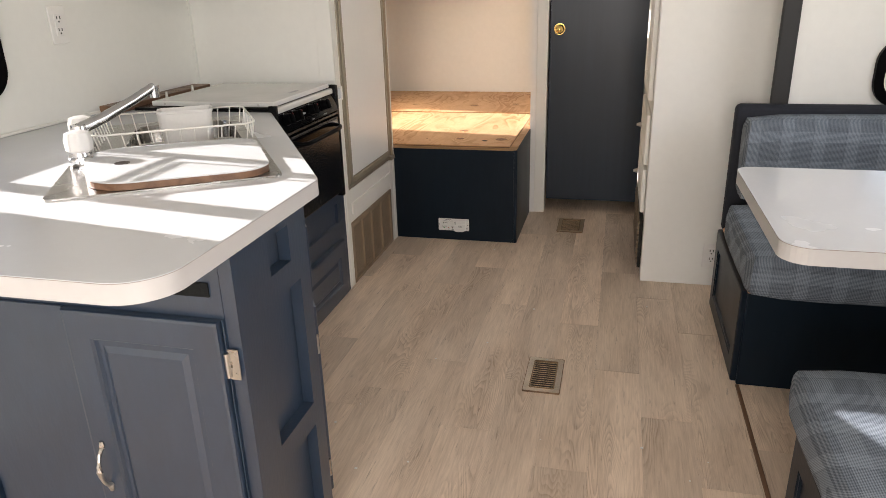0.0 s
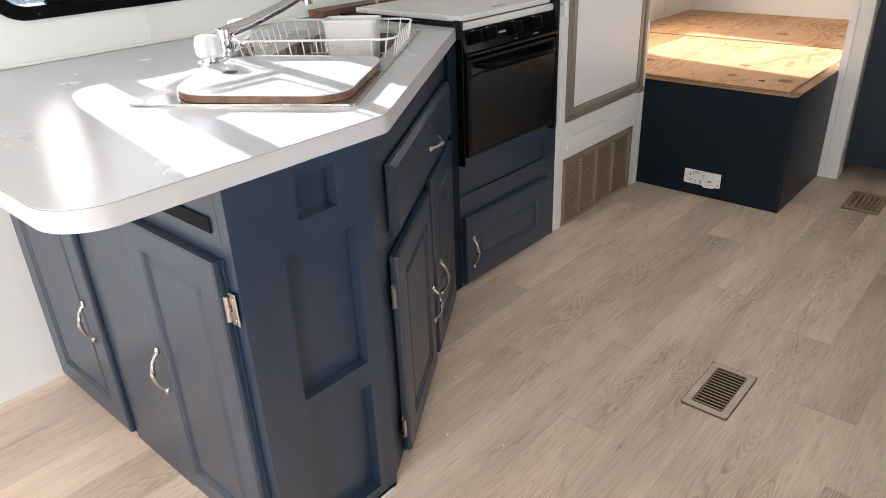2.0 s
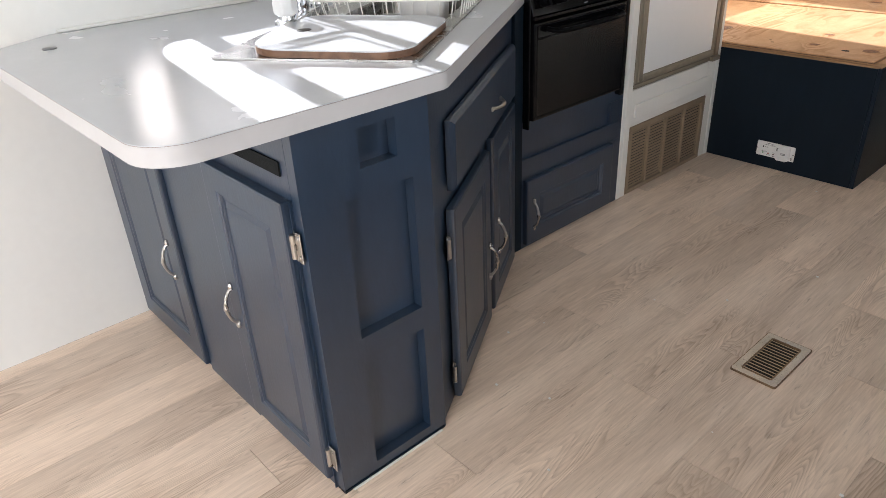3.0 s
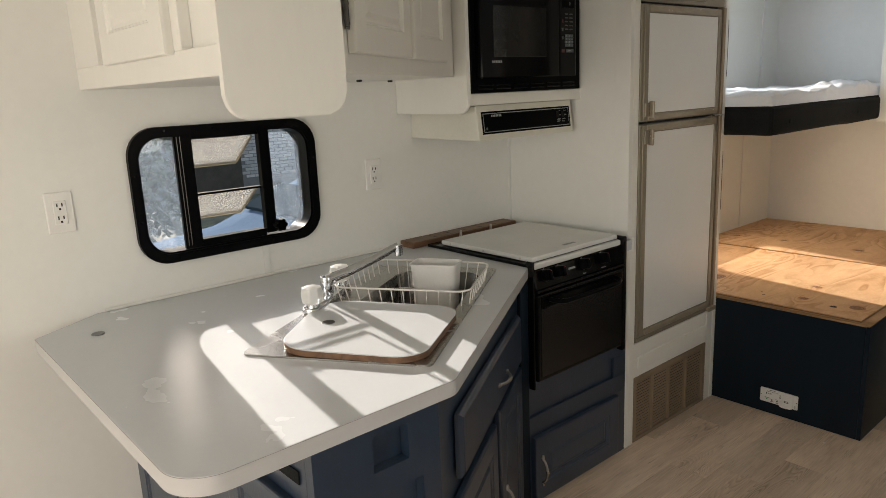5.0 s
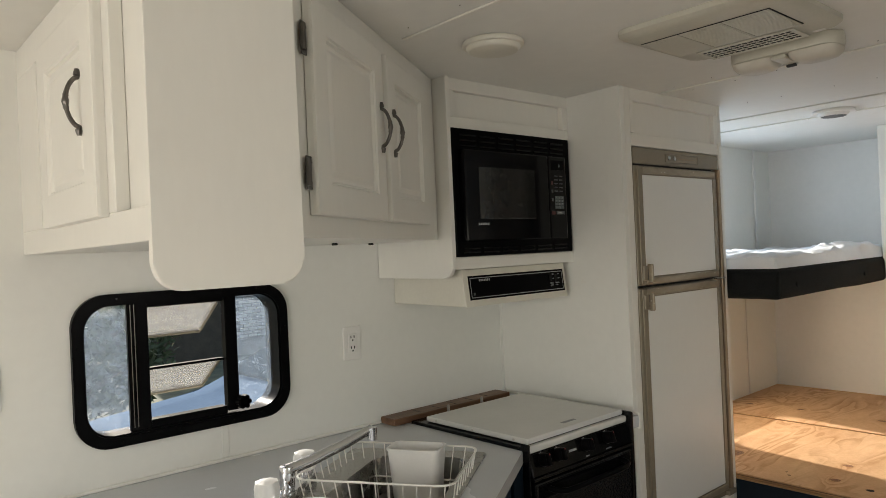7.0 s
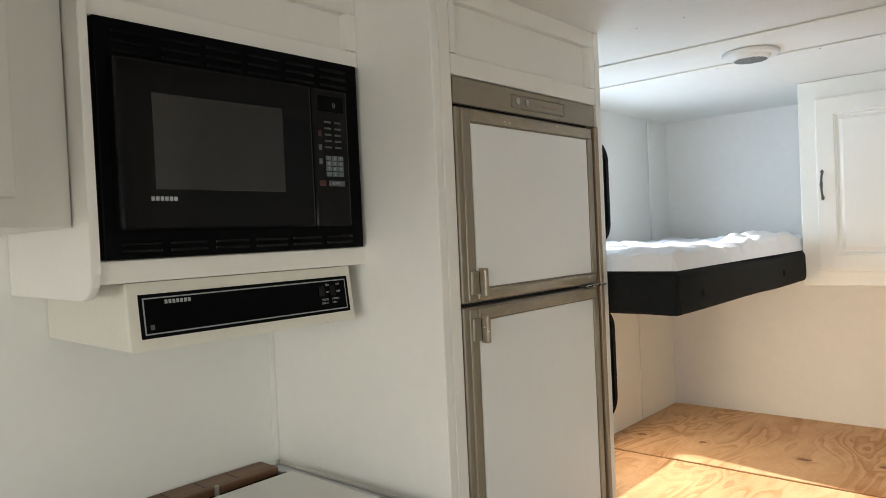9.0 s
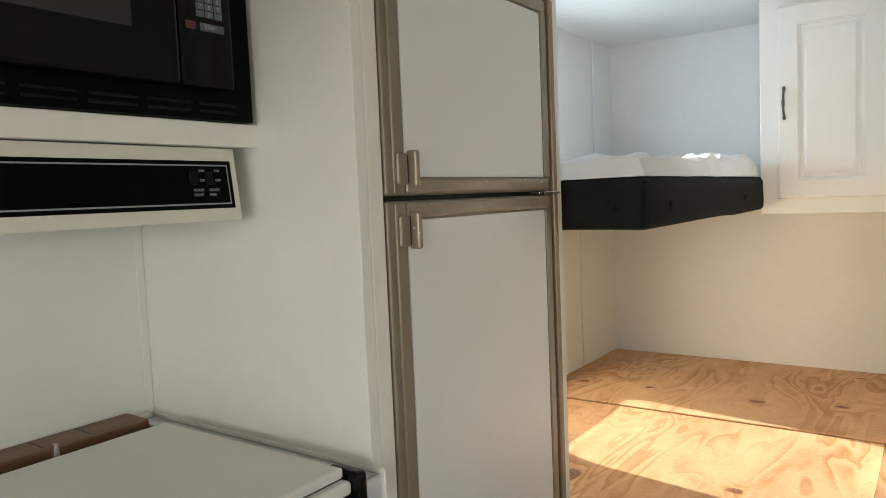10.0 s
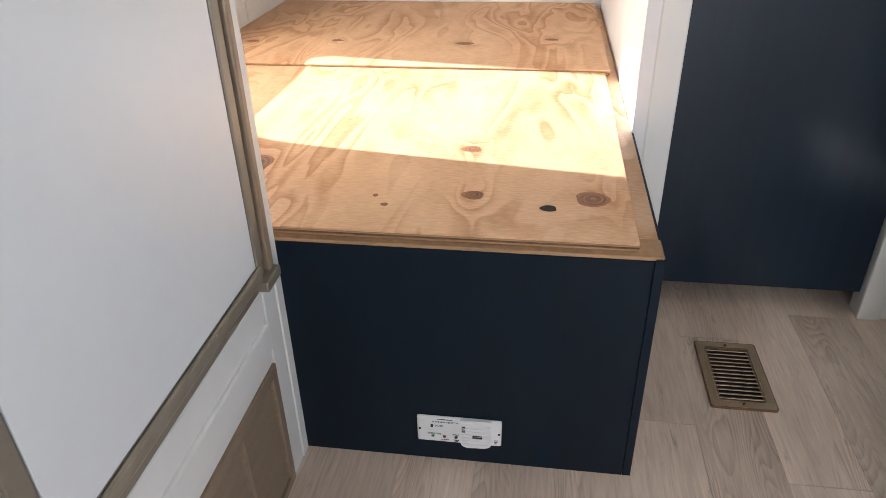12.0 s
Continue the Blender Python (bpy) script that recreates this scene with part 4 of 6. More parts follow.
# sink, laid along the diagonal edge
SINK = [(-0.955, 1.182), (-0.560, 1.446), (-1.05, 2.15), (-1.40, 1.92)]
sk = thing("kitchen_sink", (-0.97, 1.66, 0.9), "stainless steel double sink set in the peninsula corner", "sink")
_in = rounded([(-0.895, 1.285), (-0.618, 1.472), (-1.05, 2.075), (-1.275, 1.925)], 0.05, 6)
_out = rounded(SINK, 0.018, 6)
_bm = ring_prism(bmesh.new(), _out, _in, 0.9016, 0.9065)
part("rim", _bm, STEEL, sk, "", True)
_bm = bmesh.new()
_rows = []
for _d, _z in ((0.0, 0.906), (0.006, 0.895), (0.02, 0.77), (0.05, 0.752)):
    _c = Vector((-0.98, 1.68))
    _rows.append([_bm.verts.new((*(Vector(p) + (_c - Vector(p)).normalized() * _d), _z)) for p in _in])
for _a in range(3):
    for _i in range(len(_in)):
        _bm.faces.new((_rows[_a][_i], _rows[_a][(_i + 1) % len(_in)], _rows[_a + 1][(_i + 1) % len(_in)], _rows[_a + 1][_i]))
_bm.faces.new(_rows[3])
part("basin", _bm, STEEL, sk, "", True)
cb = thing("cutting_board", (-0.85, 1.49, 0.907), "white laminate cutting board with a brown edge over the sink", "cutting board")
CBO = rounded([(-0.888, 1.235), (-0.575, 1.430), (-0.785, 1.745), (-1.14, 1.53)], [0.10, 0.07, 0.07, 0.09], 8)
part("core", prism(bmesh.new(), CBO, 0.9075, 0.9215), BOARD_WOOD, cb, "brown wood-fibre edge")
part("face", prism(bmesh.new(), CBO, 0.9217, 0.9245, 0.0008), LAMINATE, cb, "white laminate face")
part("finger_hole", cyl(bmesh.new(), (-0.948, 1.425, 0.9248), 0.017, 0.017, 0.0012, "z", 20), SEAM, cb)

# tap
tp = thing("kitchen_tap", (-1.10, 1.50, 0.906), "chrome mixer tap with clear acrylic knobs", "tap")
P0, P1 = Vector((-1.09, 1.465)), Vector((-1.235, 1.650))
td = (P1 - P0).normalized()
tn = Vector((-td.y, td.x))
_bm = prism(bmesh.new(), rounded([tuple(P0 - td * 0.03 + tn * 0.027), tuple(P0 - td * 0.03 - tn * 0.027), tuple(P1 + td * 0.03 - tn * 0.027), tuple(P1 + td * 0.03 + tn * 0.027)], 0.02, 5), 0.907, 0.928, 0.006)
part("base_plate", _bm, CHROME, tp, "", True)
for _p in (P0, P1):
    _bm = bmesh.new()
    _rows = [[_bm.verts.new((_p.x + r * (1 + 0.05 * math.cos(8 * a)) * math.cos(a), _p.y + r * (1 + 0.05 * math.cos(8 * a)) * math.sin(a), z)) for a in [q * math.pi / 24 for q in range(48)]] for r, z in ((0.020, 0.937), (0.029, 0.944), (0.030, 0.968), (0.026, 0.984), (0.014, 0.988))]
    for _a in range(4):
        for _i in range(48):
            _bm.faces.new((_rows[_a][_i], _rows[_a][(_i + 1) % 48], _rows[_a + 1][(_i + 1) % 48], _rows[_a + 1][_i]))
    _bm.faces.new(_rows[0][::-1])
    _bm.faces.new(_rows[4])
    _k = part("handle", _bm, CRYSTAL, tp, "fluted clear acrylic knob", True)
    part("stem", cyl(bmesh.new(), (_p.x, _p.y, 0.932), 0.02, 0.018, 0.012, "z", 16), CHROME, _k, "", True)
_m0 = (P0 + P1) / 2
part("column", cyl(bmesh.new(), (_m0.x, _m0.y, 0.955), 0.019, 0.019, 0.058, "z", 20, 0.003), CHROME, tp, "", True)
_tip = Vector((-1.075, 1.76))
_sp = [(_m0.x, _m0.y, 0.972), (*_m0.lerp(_tip, 0.3), 0.990), (*_m0.lerp(_tip, 0.7), 1.022), (*_m0.lerp(_tip, 0.95), 1.046), (*_tip, 1.050)]
part("spout", tube(bmesh.new(), _sp, [0.0155, 0.014, 0.0125, 0.0115, 0.012], 12), CHROME, tp, "", True)
part("aerator", cyl(bmesh.new(), (_tip.x, _tip.y, 1.038), 0.013, 0.014, 0.032, "z", 16), CHROME, tp, "", True)

# dish rack in the far basin
DR = rounded([(-1.15, 1.56), (-0.80, 1.79), (-0.99, 2.06), (-1.32, 1.86)], 0.04, 5)
dr = thing("dish_rack", (-1.06, 1.8, 0.76), "white coated wire dish rack sitting in the sink", "dish rack")
_c = Vector((-1.06, 1.82))
inner = [tuple(_c + (Vector(p) - _c) * 0.84) for p in DR]
part("top_rim", tube(bmesh.new(), [(x, y, 0.952) for x, y in DR], 0.0027, 6, True), WIRE, dr, "", True)
part("mid_rim", tube(bmesh.new(), [(*(Vector(p) * 0.4 + Vector(q) * 0.6), 0.86) for p, q in zip(DR, inner)], 0.0026, 6, True), WIRE, dr, "", True)
part("base_rim", tube(bmesh.new(), [(x, y, 0.79) for x, y in inner], 0.0026, 6, True), WIRE, dr, "", True)


def along(pts, s):
    k = len(pts)
    L = [(Vector(pts[(i + 1) % k]) - Vector(pts[i])).length for i in range(k)]
    s = (s % 1.0) * sum(L)
    for i in range(k):
        if s <= L[i]:
            return Vector(pts[i]).lerp(Vector(pts[(i + 1) % k]), s / L[i])
        s -= L[i]
    return Vector(pts[0])


for _i in range(40):
    _a, _b = along(DR, _i / 40), along(inner, _i / 40)
    part("wire", tube(bmesh.new(), [(*_a, 0.952), (*_b, 0.79)], 0.0017, 5), WIRE, dr)
for _i in range(9):
    _a, _b = along(inner, 0.02 + _i * 0.028), along(inner, 0.72 - _i * 0.028)
    part("wire", tube(bmesh.new(), [(*_a, 0.79), (*_b, 0.79)], 0.0017, 5), WIRE, dr)
_c, _u, _v = Vector((-1.105, 1.930)), Vector((0.855, 0.518)) * 0.076, Vector((-0.518, 0.855)) * 0.043
_cup = [rounded([tuple(_c + (a * _u + b * _v) * k) for a, b in ((-1, -1), (1, -1), (1, 1), (-1, 1))], 0.02, 5) for k in (0.84, 1.0, 1.04, 1.04, 0.97, 0.81)]
_bm = bmesh.new()
_rows = [[_bm.verts.new((x, y, z)) for x, y in o] for o, z in zip(_cup, (0.797, 0.955, 0.956, 0.963, 0.963, 0.802))]
for _a in range(5):
    for _i in range(len(_cup[0])):
        _bm.faces.new((_rows[_a][_i], _rows[_a][(_i + 1) % len(_cup[0])], _rows[_a + 1][(_i + 1) % len(_cup[0])], _rows[_a + 1][_i]))
_bm.faces.new(_rows[0][::-1])
_bm.faces.new(_rows[5])
single("cutlery_cup", _bm, WHITE_PLASTIC, "white plastic cutlery cup standing in the rack", "cup", smooth=True)

# microwave, hood and their cabinet
mc = thing("microwave_cabinet", (-1.42, 2.5, 1.44), "white wall cabinet around the built-in microwave", "cabinet")
part("body", B(XL, -1.24, 2.206, 2.814, 1.452, ZC, 0.001), CAB_WHITE, mc)
part("bottom_rail", B(-1.24, -1.218, 2.206, 2.845, 1.442, 1.482, 0.002), CAB_WHITE, mc)
part("top_rail", B(-1.24, -1.218, 2.206, 2.814, 1.898, 1.935, 0.002), CAB_WHITE, mc)
part("top_rail", B(-1.24, -1.218, 2.206, 2.814, 2.02, ZC, 0.002), CAB_WHITE, mc)
part("stile", B(-1.24, -1.218, 2.206, 2.235, 1.936, 2.019), CAB_WHITE, mc)
part("stile", B(-1.24, -1.218, 2.785, 2.814, 1.936, 2.019), CAB_WHITE, mc)
_bm = prism(bmesh.new(), rounded([(XL + 0.002, 1.416), (-1.205, 1.416), (-1.205, ZC), (XL + 0.002, ZC)], [0, 0.045, 0, 0], 6), 0, 0.016, 0.003)
_bm.transform(Matrix.Translation((0, 2.205, 0)) @ Matrix.Rotation(radians(90), 4, "X"))
part("side_panel", _bm, CAB_WHITE, mc, "white side panel with a rounded lower corner")
mw = thing("microwave", (-1.22, 2.51, 1.482), "black built-in microwave in a louvred trim kit", "microwave")
part("trim_kit", B(-1.24, -1.208, 2.213, 2.80, 1.483, 1.898, 0.003), BLACK_PLASTIC, mw)
for _r in range(3):
    for _i in range(6):
        part("louvre", B(-1.209, -1.2045, 2.24 + _i * 0.09, 2.315 + _i * 0.09, 1.838 + _r * 0.017, 1.846 + _r * 0.017, 0.001, 1), BLACK, mw)
for _r in range(2):
    for _i in range(6):
        part("louvre", B(-1.209, -1.2045, 2.24 + _i * 0.09, 2.315 + _i * 0.09, 1.494 + _r * 0.012, 1.500 + _r * 0.012, 0.001, 1), BLACK, mw)
_d = part("door", B(-1.21, -1.178, 2.232, 2.643, 1.530, 1.828, 0.006), BLACK, mw, "black glossy microwave door")
part("door_window", B(-1.1785, -1.1765, 2.294, 2.567, 1.603, 1.772, 0.001, 1), MW_GLASS, _d, "grey tinted window")
for _i in range(6):
    part("badge", B(-1.1785, -1.1772, 2.285 + _i * 0.0083, 2.2915 + _i * 0.0083, 1.583, 1.5905, 0.0004, 1), KEY_TEXT, _d)
_c = part("control_panel", B(-1.21, -1.182, 2.646, 2.746, 1.530, 1.828, 0.006), BLACK, mw)
part("display", B(-1.1825, -1.1812, 2.663, 2.733, 1.778, 1.812), BLACK_PLASTIC, _c)
for _r in range(4):
    for _i in range(3):
        part("key", B(-1.1825, -1.1806, 2.678 + _i * 0.0165, 2.6925 + _i * 0.0165, 1.6735 - _r * 0.0115, 1.6835 - _r * 0.0115), KEY_PAD, _c)
for _r in range(5):
    for _i in range(2):
        part("key_print", B(-1.1825, -1.1812, 2.678 + _i * 0.027, 2.696 + _i * 0.027, 1.700 + _r * 0.0135, 1.704 + _r * 0.0135), KEY_PRINT, _c)
for _r in range(3):
    part("key_print", B(-1.1825, -1.1812, 2.660, 2.669, 1.665 + _r * 0.03, 1.677 + _r * 0.03), PRINT_RED if _r == 2 else KEY_PRINT, _c)
part("key", B(-1.1825, -1.1812, 2.658, 2.676, 1.618, 1.630), PRINT_RED, _c)
part("key", B(-1.1825, -1.1812, 2.684, 2.728, 1.618, 1.630), KEY_PRINT, _c)


def text(string, size, m, mat, parent, name="lettering", align="LEFT"):
    """Printed letters, flat on local x-y."""
    cu = bpy.data.curves.new(name, "FONT")
    cu.body, cu.size, cu.align_x, cu.extrude = string, size, align, 0.0003
    tmp = bpy.data.objects.new(name, cu)
    me = bpy.data.meshes.new_from_object(tmp)
    bpy.data.objects.remove(tmp)
    bm = bmesh.new()
    bm.from_mesh(me)
    bm.transform(m)
    return part(name, bm, mat, parent)


EAST = Matrix(((0, 0, 1, 0), (1, 0, 0, 0), (0, 1, 0, 0), (0, 0, 0, 1)))   # letters that face +x, reading along +y
text("0", 0.016, Matrix.Translation((-1.1808, 2.702, 1.788)) @ EAST, KEY_PAD, _c)
for _i, _t in enumerate("1234567890"):
    _r, _q = (3, 1) if _t == "0" else divmod(_i, 3)
    text(_t, 0.009, Matrix.Translation((-1.1802, 2.6828 + _q * 0.0165, 1.6755 - _r * 0.0115)) @ EAST, KEY_TEXT, _c)
for _t, _y in (("RIGHT REAR", 2.606), ("FRONT", 2.50)):
    text(_t, 0.0054, PANEL @ Matrix.Translation((0.0006, _y, -0.060)) @ EAST, KEY_TEXT, _cp)
for _y in (2.300, 2.372, 2.508, 2.622):
    text("OFF", 0.0042, PANEL @ Matrix.Translation((0.0006, _y - 0.010, -0.0045)) @ EAST, KEY_TEXT, _cp)
text("START", 0.008, Matrix.Translation((-1.1808, 2.692, 1.6215)) @ EAST, KEY_TEXT, _c)
hd = thing("range_hood", (-1.42, 2.5, 1.32), "almond range hood with a black control strip", "range hood")
_bm = prism(bmesh.new(), [(XL + 0.002, 1.322), (-1.222, 1.318), (-1.237, 1.44), (XL + 0.002, 1.44)], 0, 0.521, 0.003)
_bm.transform(Matrix.Translation((0, 2.776, 0)) @ Matrix.Rotation(radians(90), 4, "X"))
part("body", _bm, ALMOND, hd)
TILTM = Matrix.Translation((-1.222, 0, 1.318)) @ Matrix.Rotation(radians(-7.0), 4, "Y")
part("border", B(-0.001, 0.0012, 2.277, 2.763, 0.021, 0.101, m=TILTM), BLACK_PLASTIC, hd)
part("outline", B(-0.001, 0.0016, 2.284, 2.756, 0.0275, 0.0945, m=TILTM), KEY_TEXT, hd, "thin pale line")
_s = part("control_strip", B(-0.001, 0.002, 2.2865, 2.7535, 0.030, 0.092, m=TILTM), BLACK_PLASTIC, hd, "black control strip")
for _y in (2.685, 2.715):
    part("switch", B(0.001, 0.006, _y - 0.008, _y + 0.008, 0.060, 0.082, 0.001, 1, m=TILTM), BLACK, _s)
for _t, _y, _z in (("ON", 2.698, 0.082), ("OFF", 2.698, 0.066), ("ON", 2.728, 0.082), ("OFF", 2.728, 0.066), ("HOOD", 2.684, 0.050), ("LIGHT", 2.684, 0.042), ("HOOD", 2.714, 0.050), ("FAN", 2.714, 0.042)):
    text(_t, 0.0065, TILTM @ Matrix.Translation((0.0022, _y, _z)) @ EAST, KEY_TEXT, _s)
for _i in range(7):
    part("badge", B(0.001, 0.0024, 2.325 + _i * 0.0076, 2.3308 + _i * 0.0076, 0.081, 0.0885, 0.0005, 1, m=TILTM), KEY_TEXT, _s)
part("badge", B(0.001, 0.0024, 2.294, 2.302, 0.036, 0.045, m=TILTM), KEY_PRINT, _s)

# wall cabinets over the peninsula
UD0, UD1 = Vector((-0.69, 1.335)), Vector((-1.268, 2.186))
UDIR = (UD1 - UD0).normalized()
UANG = math.degrees(math.atan2(UDIR.y, UDIR.x))
UL = (UD1 - UD0).length
uc = thing("wall_cabinet", (-1.2, 1.6, 1.54), "white painted corner wall cabinet with panelled doors", "cabinet")
part("body", prism(bmesh.new(), [(-1.615, 1.11), (-0.67, 1.11), (-0.67, 1.305), (-1.268, 2.186), (-1.615, 2.186)], 1.542, ZC - 0.001), CAB_WHITE, uc)
for _n, _a in (("rail", (-1.615, -0.67, 1.542, 1.598)), ("rail", (-1.615, -0.67, 1.985, ZC - 0.001)), ("stile", (-1.615, -1.40, 1.598, 1.985)), ("stile", (-0.90, -0.845, 1.598, 1.985)), ("stile", (-0.70, -0.67, 1.598, 1.985))):
    part(_n, B(_a[0], _a[1], 1.085, 1.1095, _a[2], _a[3], 0.0015, 1), CAB_WHITE, uc)
cabinet_door(uc, facing(-1.295, 1.0845, 1.592, 0), 0.412, 0.395, CAB_WHITE, (0.335, 0.215, 0), metal=PEWTER, rail=0.06)
_bm = prism(bmesh.new(), rounded([(1.078, 1.462), (1.338, 1.462), (1.338, ZC - 0.001), (1.078, ZC - 0.001)], [0.045, 0.045, 0, 0], 8), 0, 0.016, 0.003)
_bm.transform(Matrix.Translation((-0.669, 0, 0)) @ EAST)
part("end_panel", _bm, CAB_WHITE, uc, "plain end panel with rounded lower corners")
FU = facing(UD0.x, UD0.y, 0, UANG)
cabinet_door(uc, FU @ Matrix.Translation((0.08, -0.002, 1.585)), 0.405, 0.42, CAB_WHITE, (0.375, 0.225, 0), ((-0.022, 0.335), (-0.022, 0.08)), metal=PEWTER)
cabinet_door(uc, FU @ Matrix.Translation((0.515, -0.002, 1.585)), 0.365, 0.42, CAB_WHITE, (0.035, 0.225, 0), metal=PEWTER)

part("light_puck", cyl(bmesh.new(), (-1.328, 1.693, 1.537), 0.032, 0.036, 0.008, "z", 24, 0.002), WHITE_PLASTIC, uc, "flat round light under the cabinet", True)
for _x, _y in ((-1.291, 1.81), (-1.49, 2.08)):
    part("clip", B(_x - 0.009, _x + 0.009, _y - 0.006, _y + 0.006, 1.535, 1.5418, 0.002, 1), RUBBER, uc)

# fridge
fr = thing("refrigerator", (-1.25, 3.19, 0.45), "two-door trailer fridge with white panels and taupe trim", "refrigerator")
# Body coloured near black so that the gaps round the doors look shaded.
part("body", B(-1.58, -1.0185, 2.88, 3.508, 0.452, 1.85), PRINT_GAP_DARK, fr)
part("control_header", B(-1.0, -0.9890, 2.885, 3.507, 1.79, 1.85, 0.003), TAUPE, fr)
part("control_plate", B(-0.9900, -0.9870, 3.10, 3.34, 1.803, 1.836, 0.004), TAUPE, fr)
for _y in (3.125, 3.165):
    part("dial", cyl(bmesh.new(), (-0.9860, _y, 1.82), 0.009, 0.009, 0.003, "x", 14), NICKEL, fr, "", True)
part("plate_line", B(-0.9875, -0.9862, 3.20, 3.32, 1.8165, 1.8215, 0.001, 1), GRILLE, fr)


def fridge_door(z0, z1, latch_z):
    d = part("door", B(-1.0150, -0.9830, 2.880, 3.476, z0, z1, 0.004), TAUPE, fr, "taupe framed fridge door")
    part("panel", B(-0.9840, -0.9805, 2.930, 3.440, z0 + 0.032, z1 - 0.034, 0.001, 1), FRIDGE_PANEL, d, "white insert panel")
    part("frame_bead", B(-0.9840, -0.9780, 2.897, 2.926, z0 + 0.004, z1 - 0.004, 0.003), TAUPE, d)
    part("frame_bead", B(-0.9840, -0.9750, 2.928, 3.455, z0 + 0.003, z0 + 0.028, 0.005), TRIM_WORN, d, "worn metal bottom rail")
    part("frame_bead", B(-0.9840, -0.9770, 2.928, 3.455, z1 - 0.030, z1 - 0.003, 0.004), TRIM_WORN, d, "worn metal top rail")
    part("frame_bead", B(-0.9840, -0.9785, 3.444, 3.470, z0 + 0.031, z1 - 0.033, 0.003), TAUPE, d)
    k = part("latch", B(-0.9785, -0.9700, 2.899, 2.925, latch_z - 0.027, latch_z + 0.027, 0.004), TAUPE, d, "small pull latch")
    part("grip", B(-0.9795, -0.9570, 2.931, 2.943, latch_z - 0.032, latch_z + 0.032, 0.004), TRIM_WORN, k)
    # Dark filler in place of the shaded gap between plate and grip.
    part("grip_web", B(-0.9790, -0.9740, 2.924, 2.932, latch_z - 0.024, latch_z + 0.024), PRINT_GAP_DARK, k)
    return d


fridge_door(1.347, 1.782, 1.392)
fridge_door(0.47, 1.338, 1.287)
part("hinge_side", B(-1.0150, -0.9790, 3.490, 3.509, 0.456, 1.79, 0.004), GRILLE, fr)
part("hinge", B(-0.995, -0.972, 3.40, 3.506, 1.3395, 1.3455, 0.001, 1), NICKEL, fr, "flat metal mid hinge")
part("hinge", B(-1.0020, -0.9690, 3.45, 3.51, 0.448, 0.468, 0.003), TAUPE, fr)
part("kick_trim", B(-1.0, -0.9850, 2.885, 3.507, 0.449, 0.468, 0.003), TAUPE, fr)
vg = thing("fridge_vent_grille", (-1.0, 3.16, 0), "brown metal louvred grille under the fridge", "vent grille")
part("backing", B(-1.02, -1.0, 2.878, 3.456, 0.004, 0.293), DUCT, vg)
for _n, _a in (("frame", (2.877, 3.457, 0.003, 0.020)), ("frame", (2.877, 3.457, 0.272, 0.294)), ("frame", (2.877, 2.897, 0.0205, 0.2715)), ("frame", (3.437, 3.457, 0.0205, 0.2715)), ("divider", (3.015, 3.025, 0.0205, 0.2715)), ("divider", (3.145, 3.155, 0.0205, 0.2715)), ("divider", (3.29, 3.30, 0.0205, 0.2715))):
    part(_n, B(-1.0, -0.984, *_a, 0.001, 1), GRILLE, vg)
for _i in range(19):
    _z = 0.027 + _i * 0.0131
    part("slat", B(-0.0042, 0.0042, 2.898, 3.436, -0.001, 0.001, m=Matrix.Translation((-0.992, 0, _z)) @ Matrix.Rotation(radians(52), 4, "Y")), GRILLE, vg)


# outlets
def outlet(at, m, label):
    o = thing("power_outlet", at, label, "power outlet")
    part("plate", B(-0.036, 0.036, -0.006, 0, -0.058, 0.058, 0.003, m=m), WHITE_PLASTIC, o)
    part("insert", B(-0.0165, 0.0165, -0.0085, -0.005, -0.033, 0.033, 0.001, 1, m=m), WHITE_PLASTIC, o)
    for z in (-0.018, 0.018):
        bm = bmesh.new()
        for x in (-0.0065, 0.0065):
            box(bm, x - 0.0017, x + 0.0017, -0.0089, -0.0083, z - 0.001, z + 0.009, m=m)
        box(bm, -0.0027, 0.0027, -0.0089, -0.0083, z - 0.0105, z - 0.005, m=m)
        part("slots", bm, PRINT_GAP_DARK, o)


outlet((XL, 0.985, 1.15), facing(XL, 0.985, 1.211, 90), "white wall outlet on the kitchen wall")
outlet((XL, 2.061, 1.14), facing(XL, 2.061, 1.20, 90), "white wall outlet above the counter")
outlet((0.585, 3.138, 0.09), facing(0.585, 3.14, 0.145, 0), "white wall outlet low beside the bench")


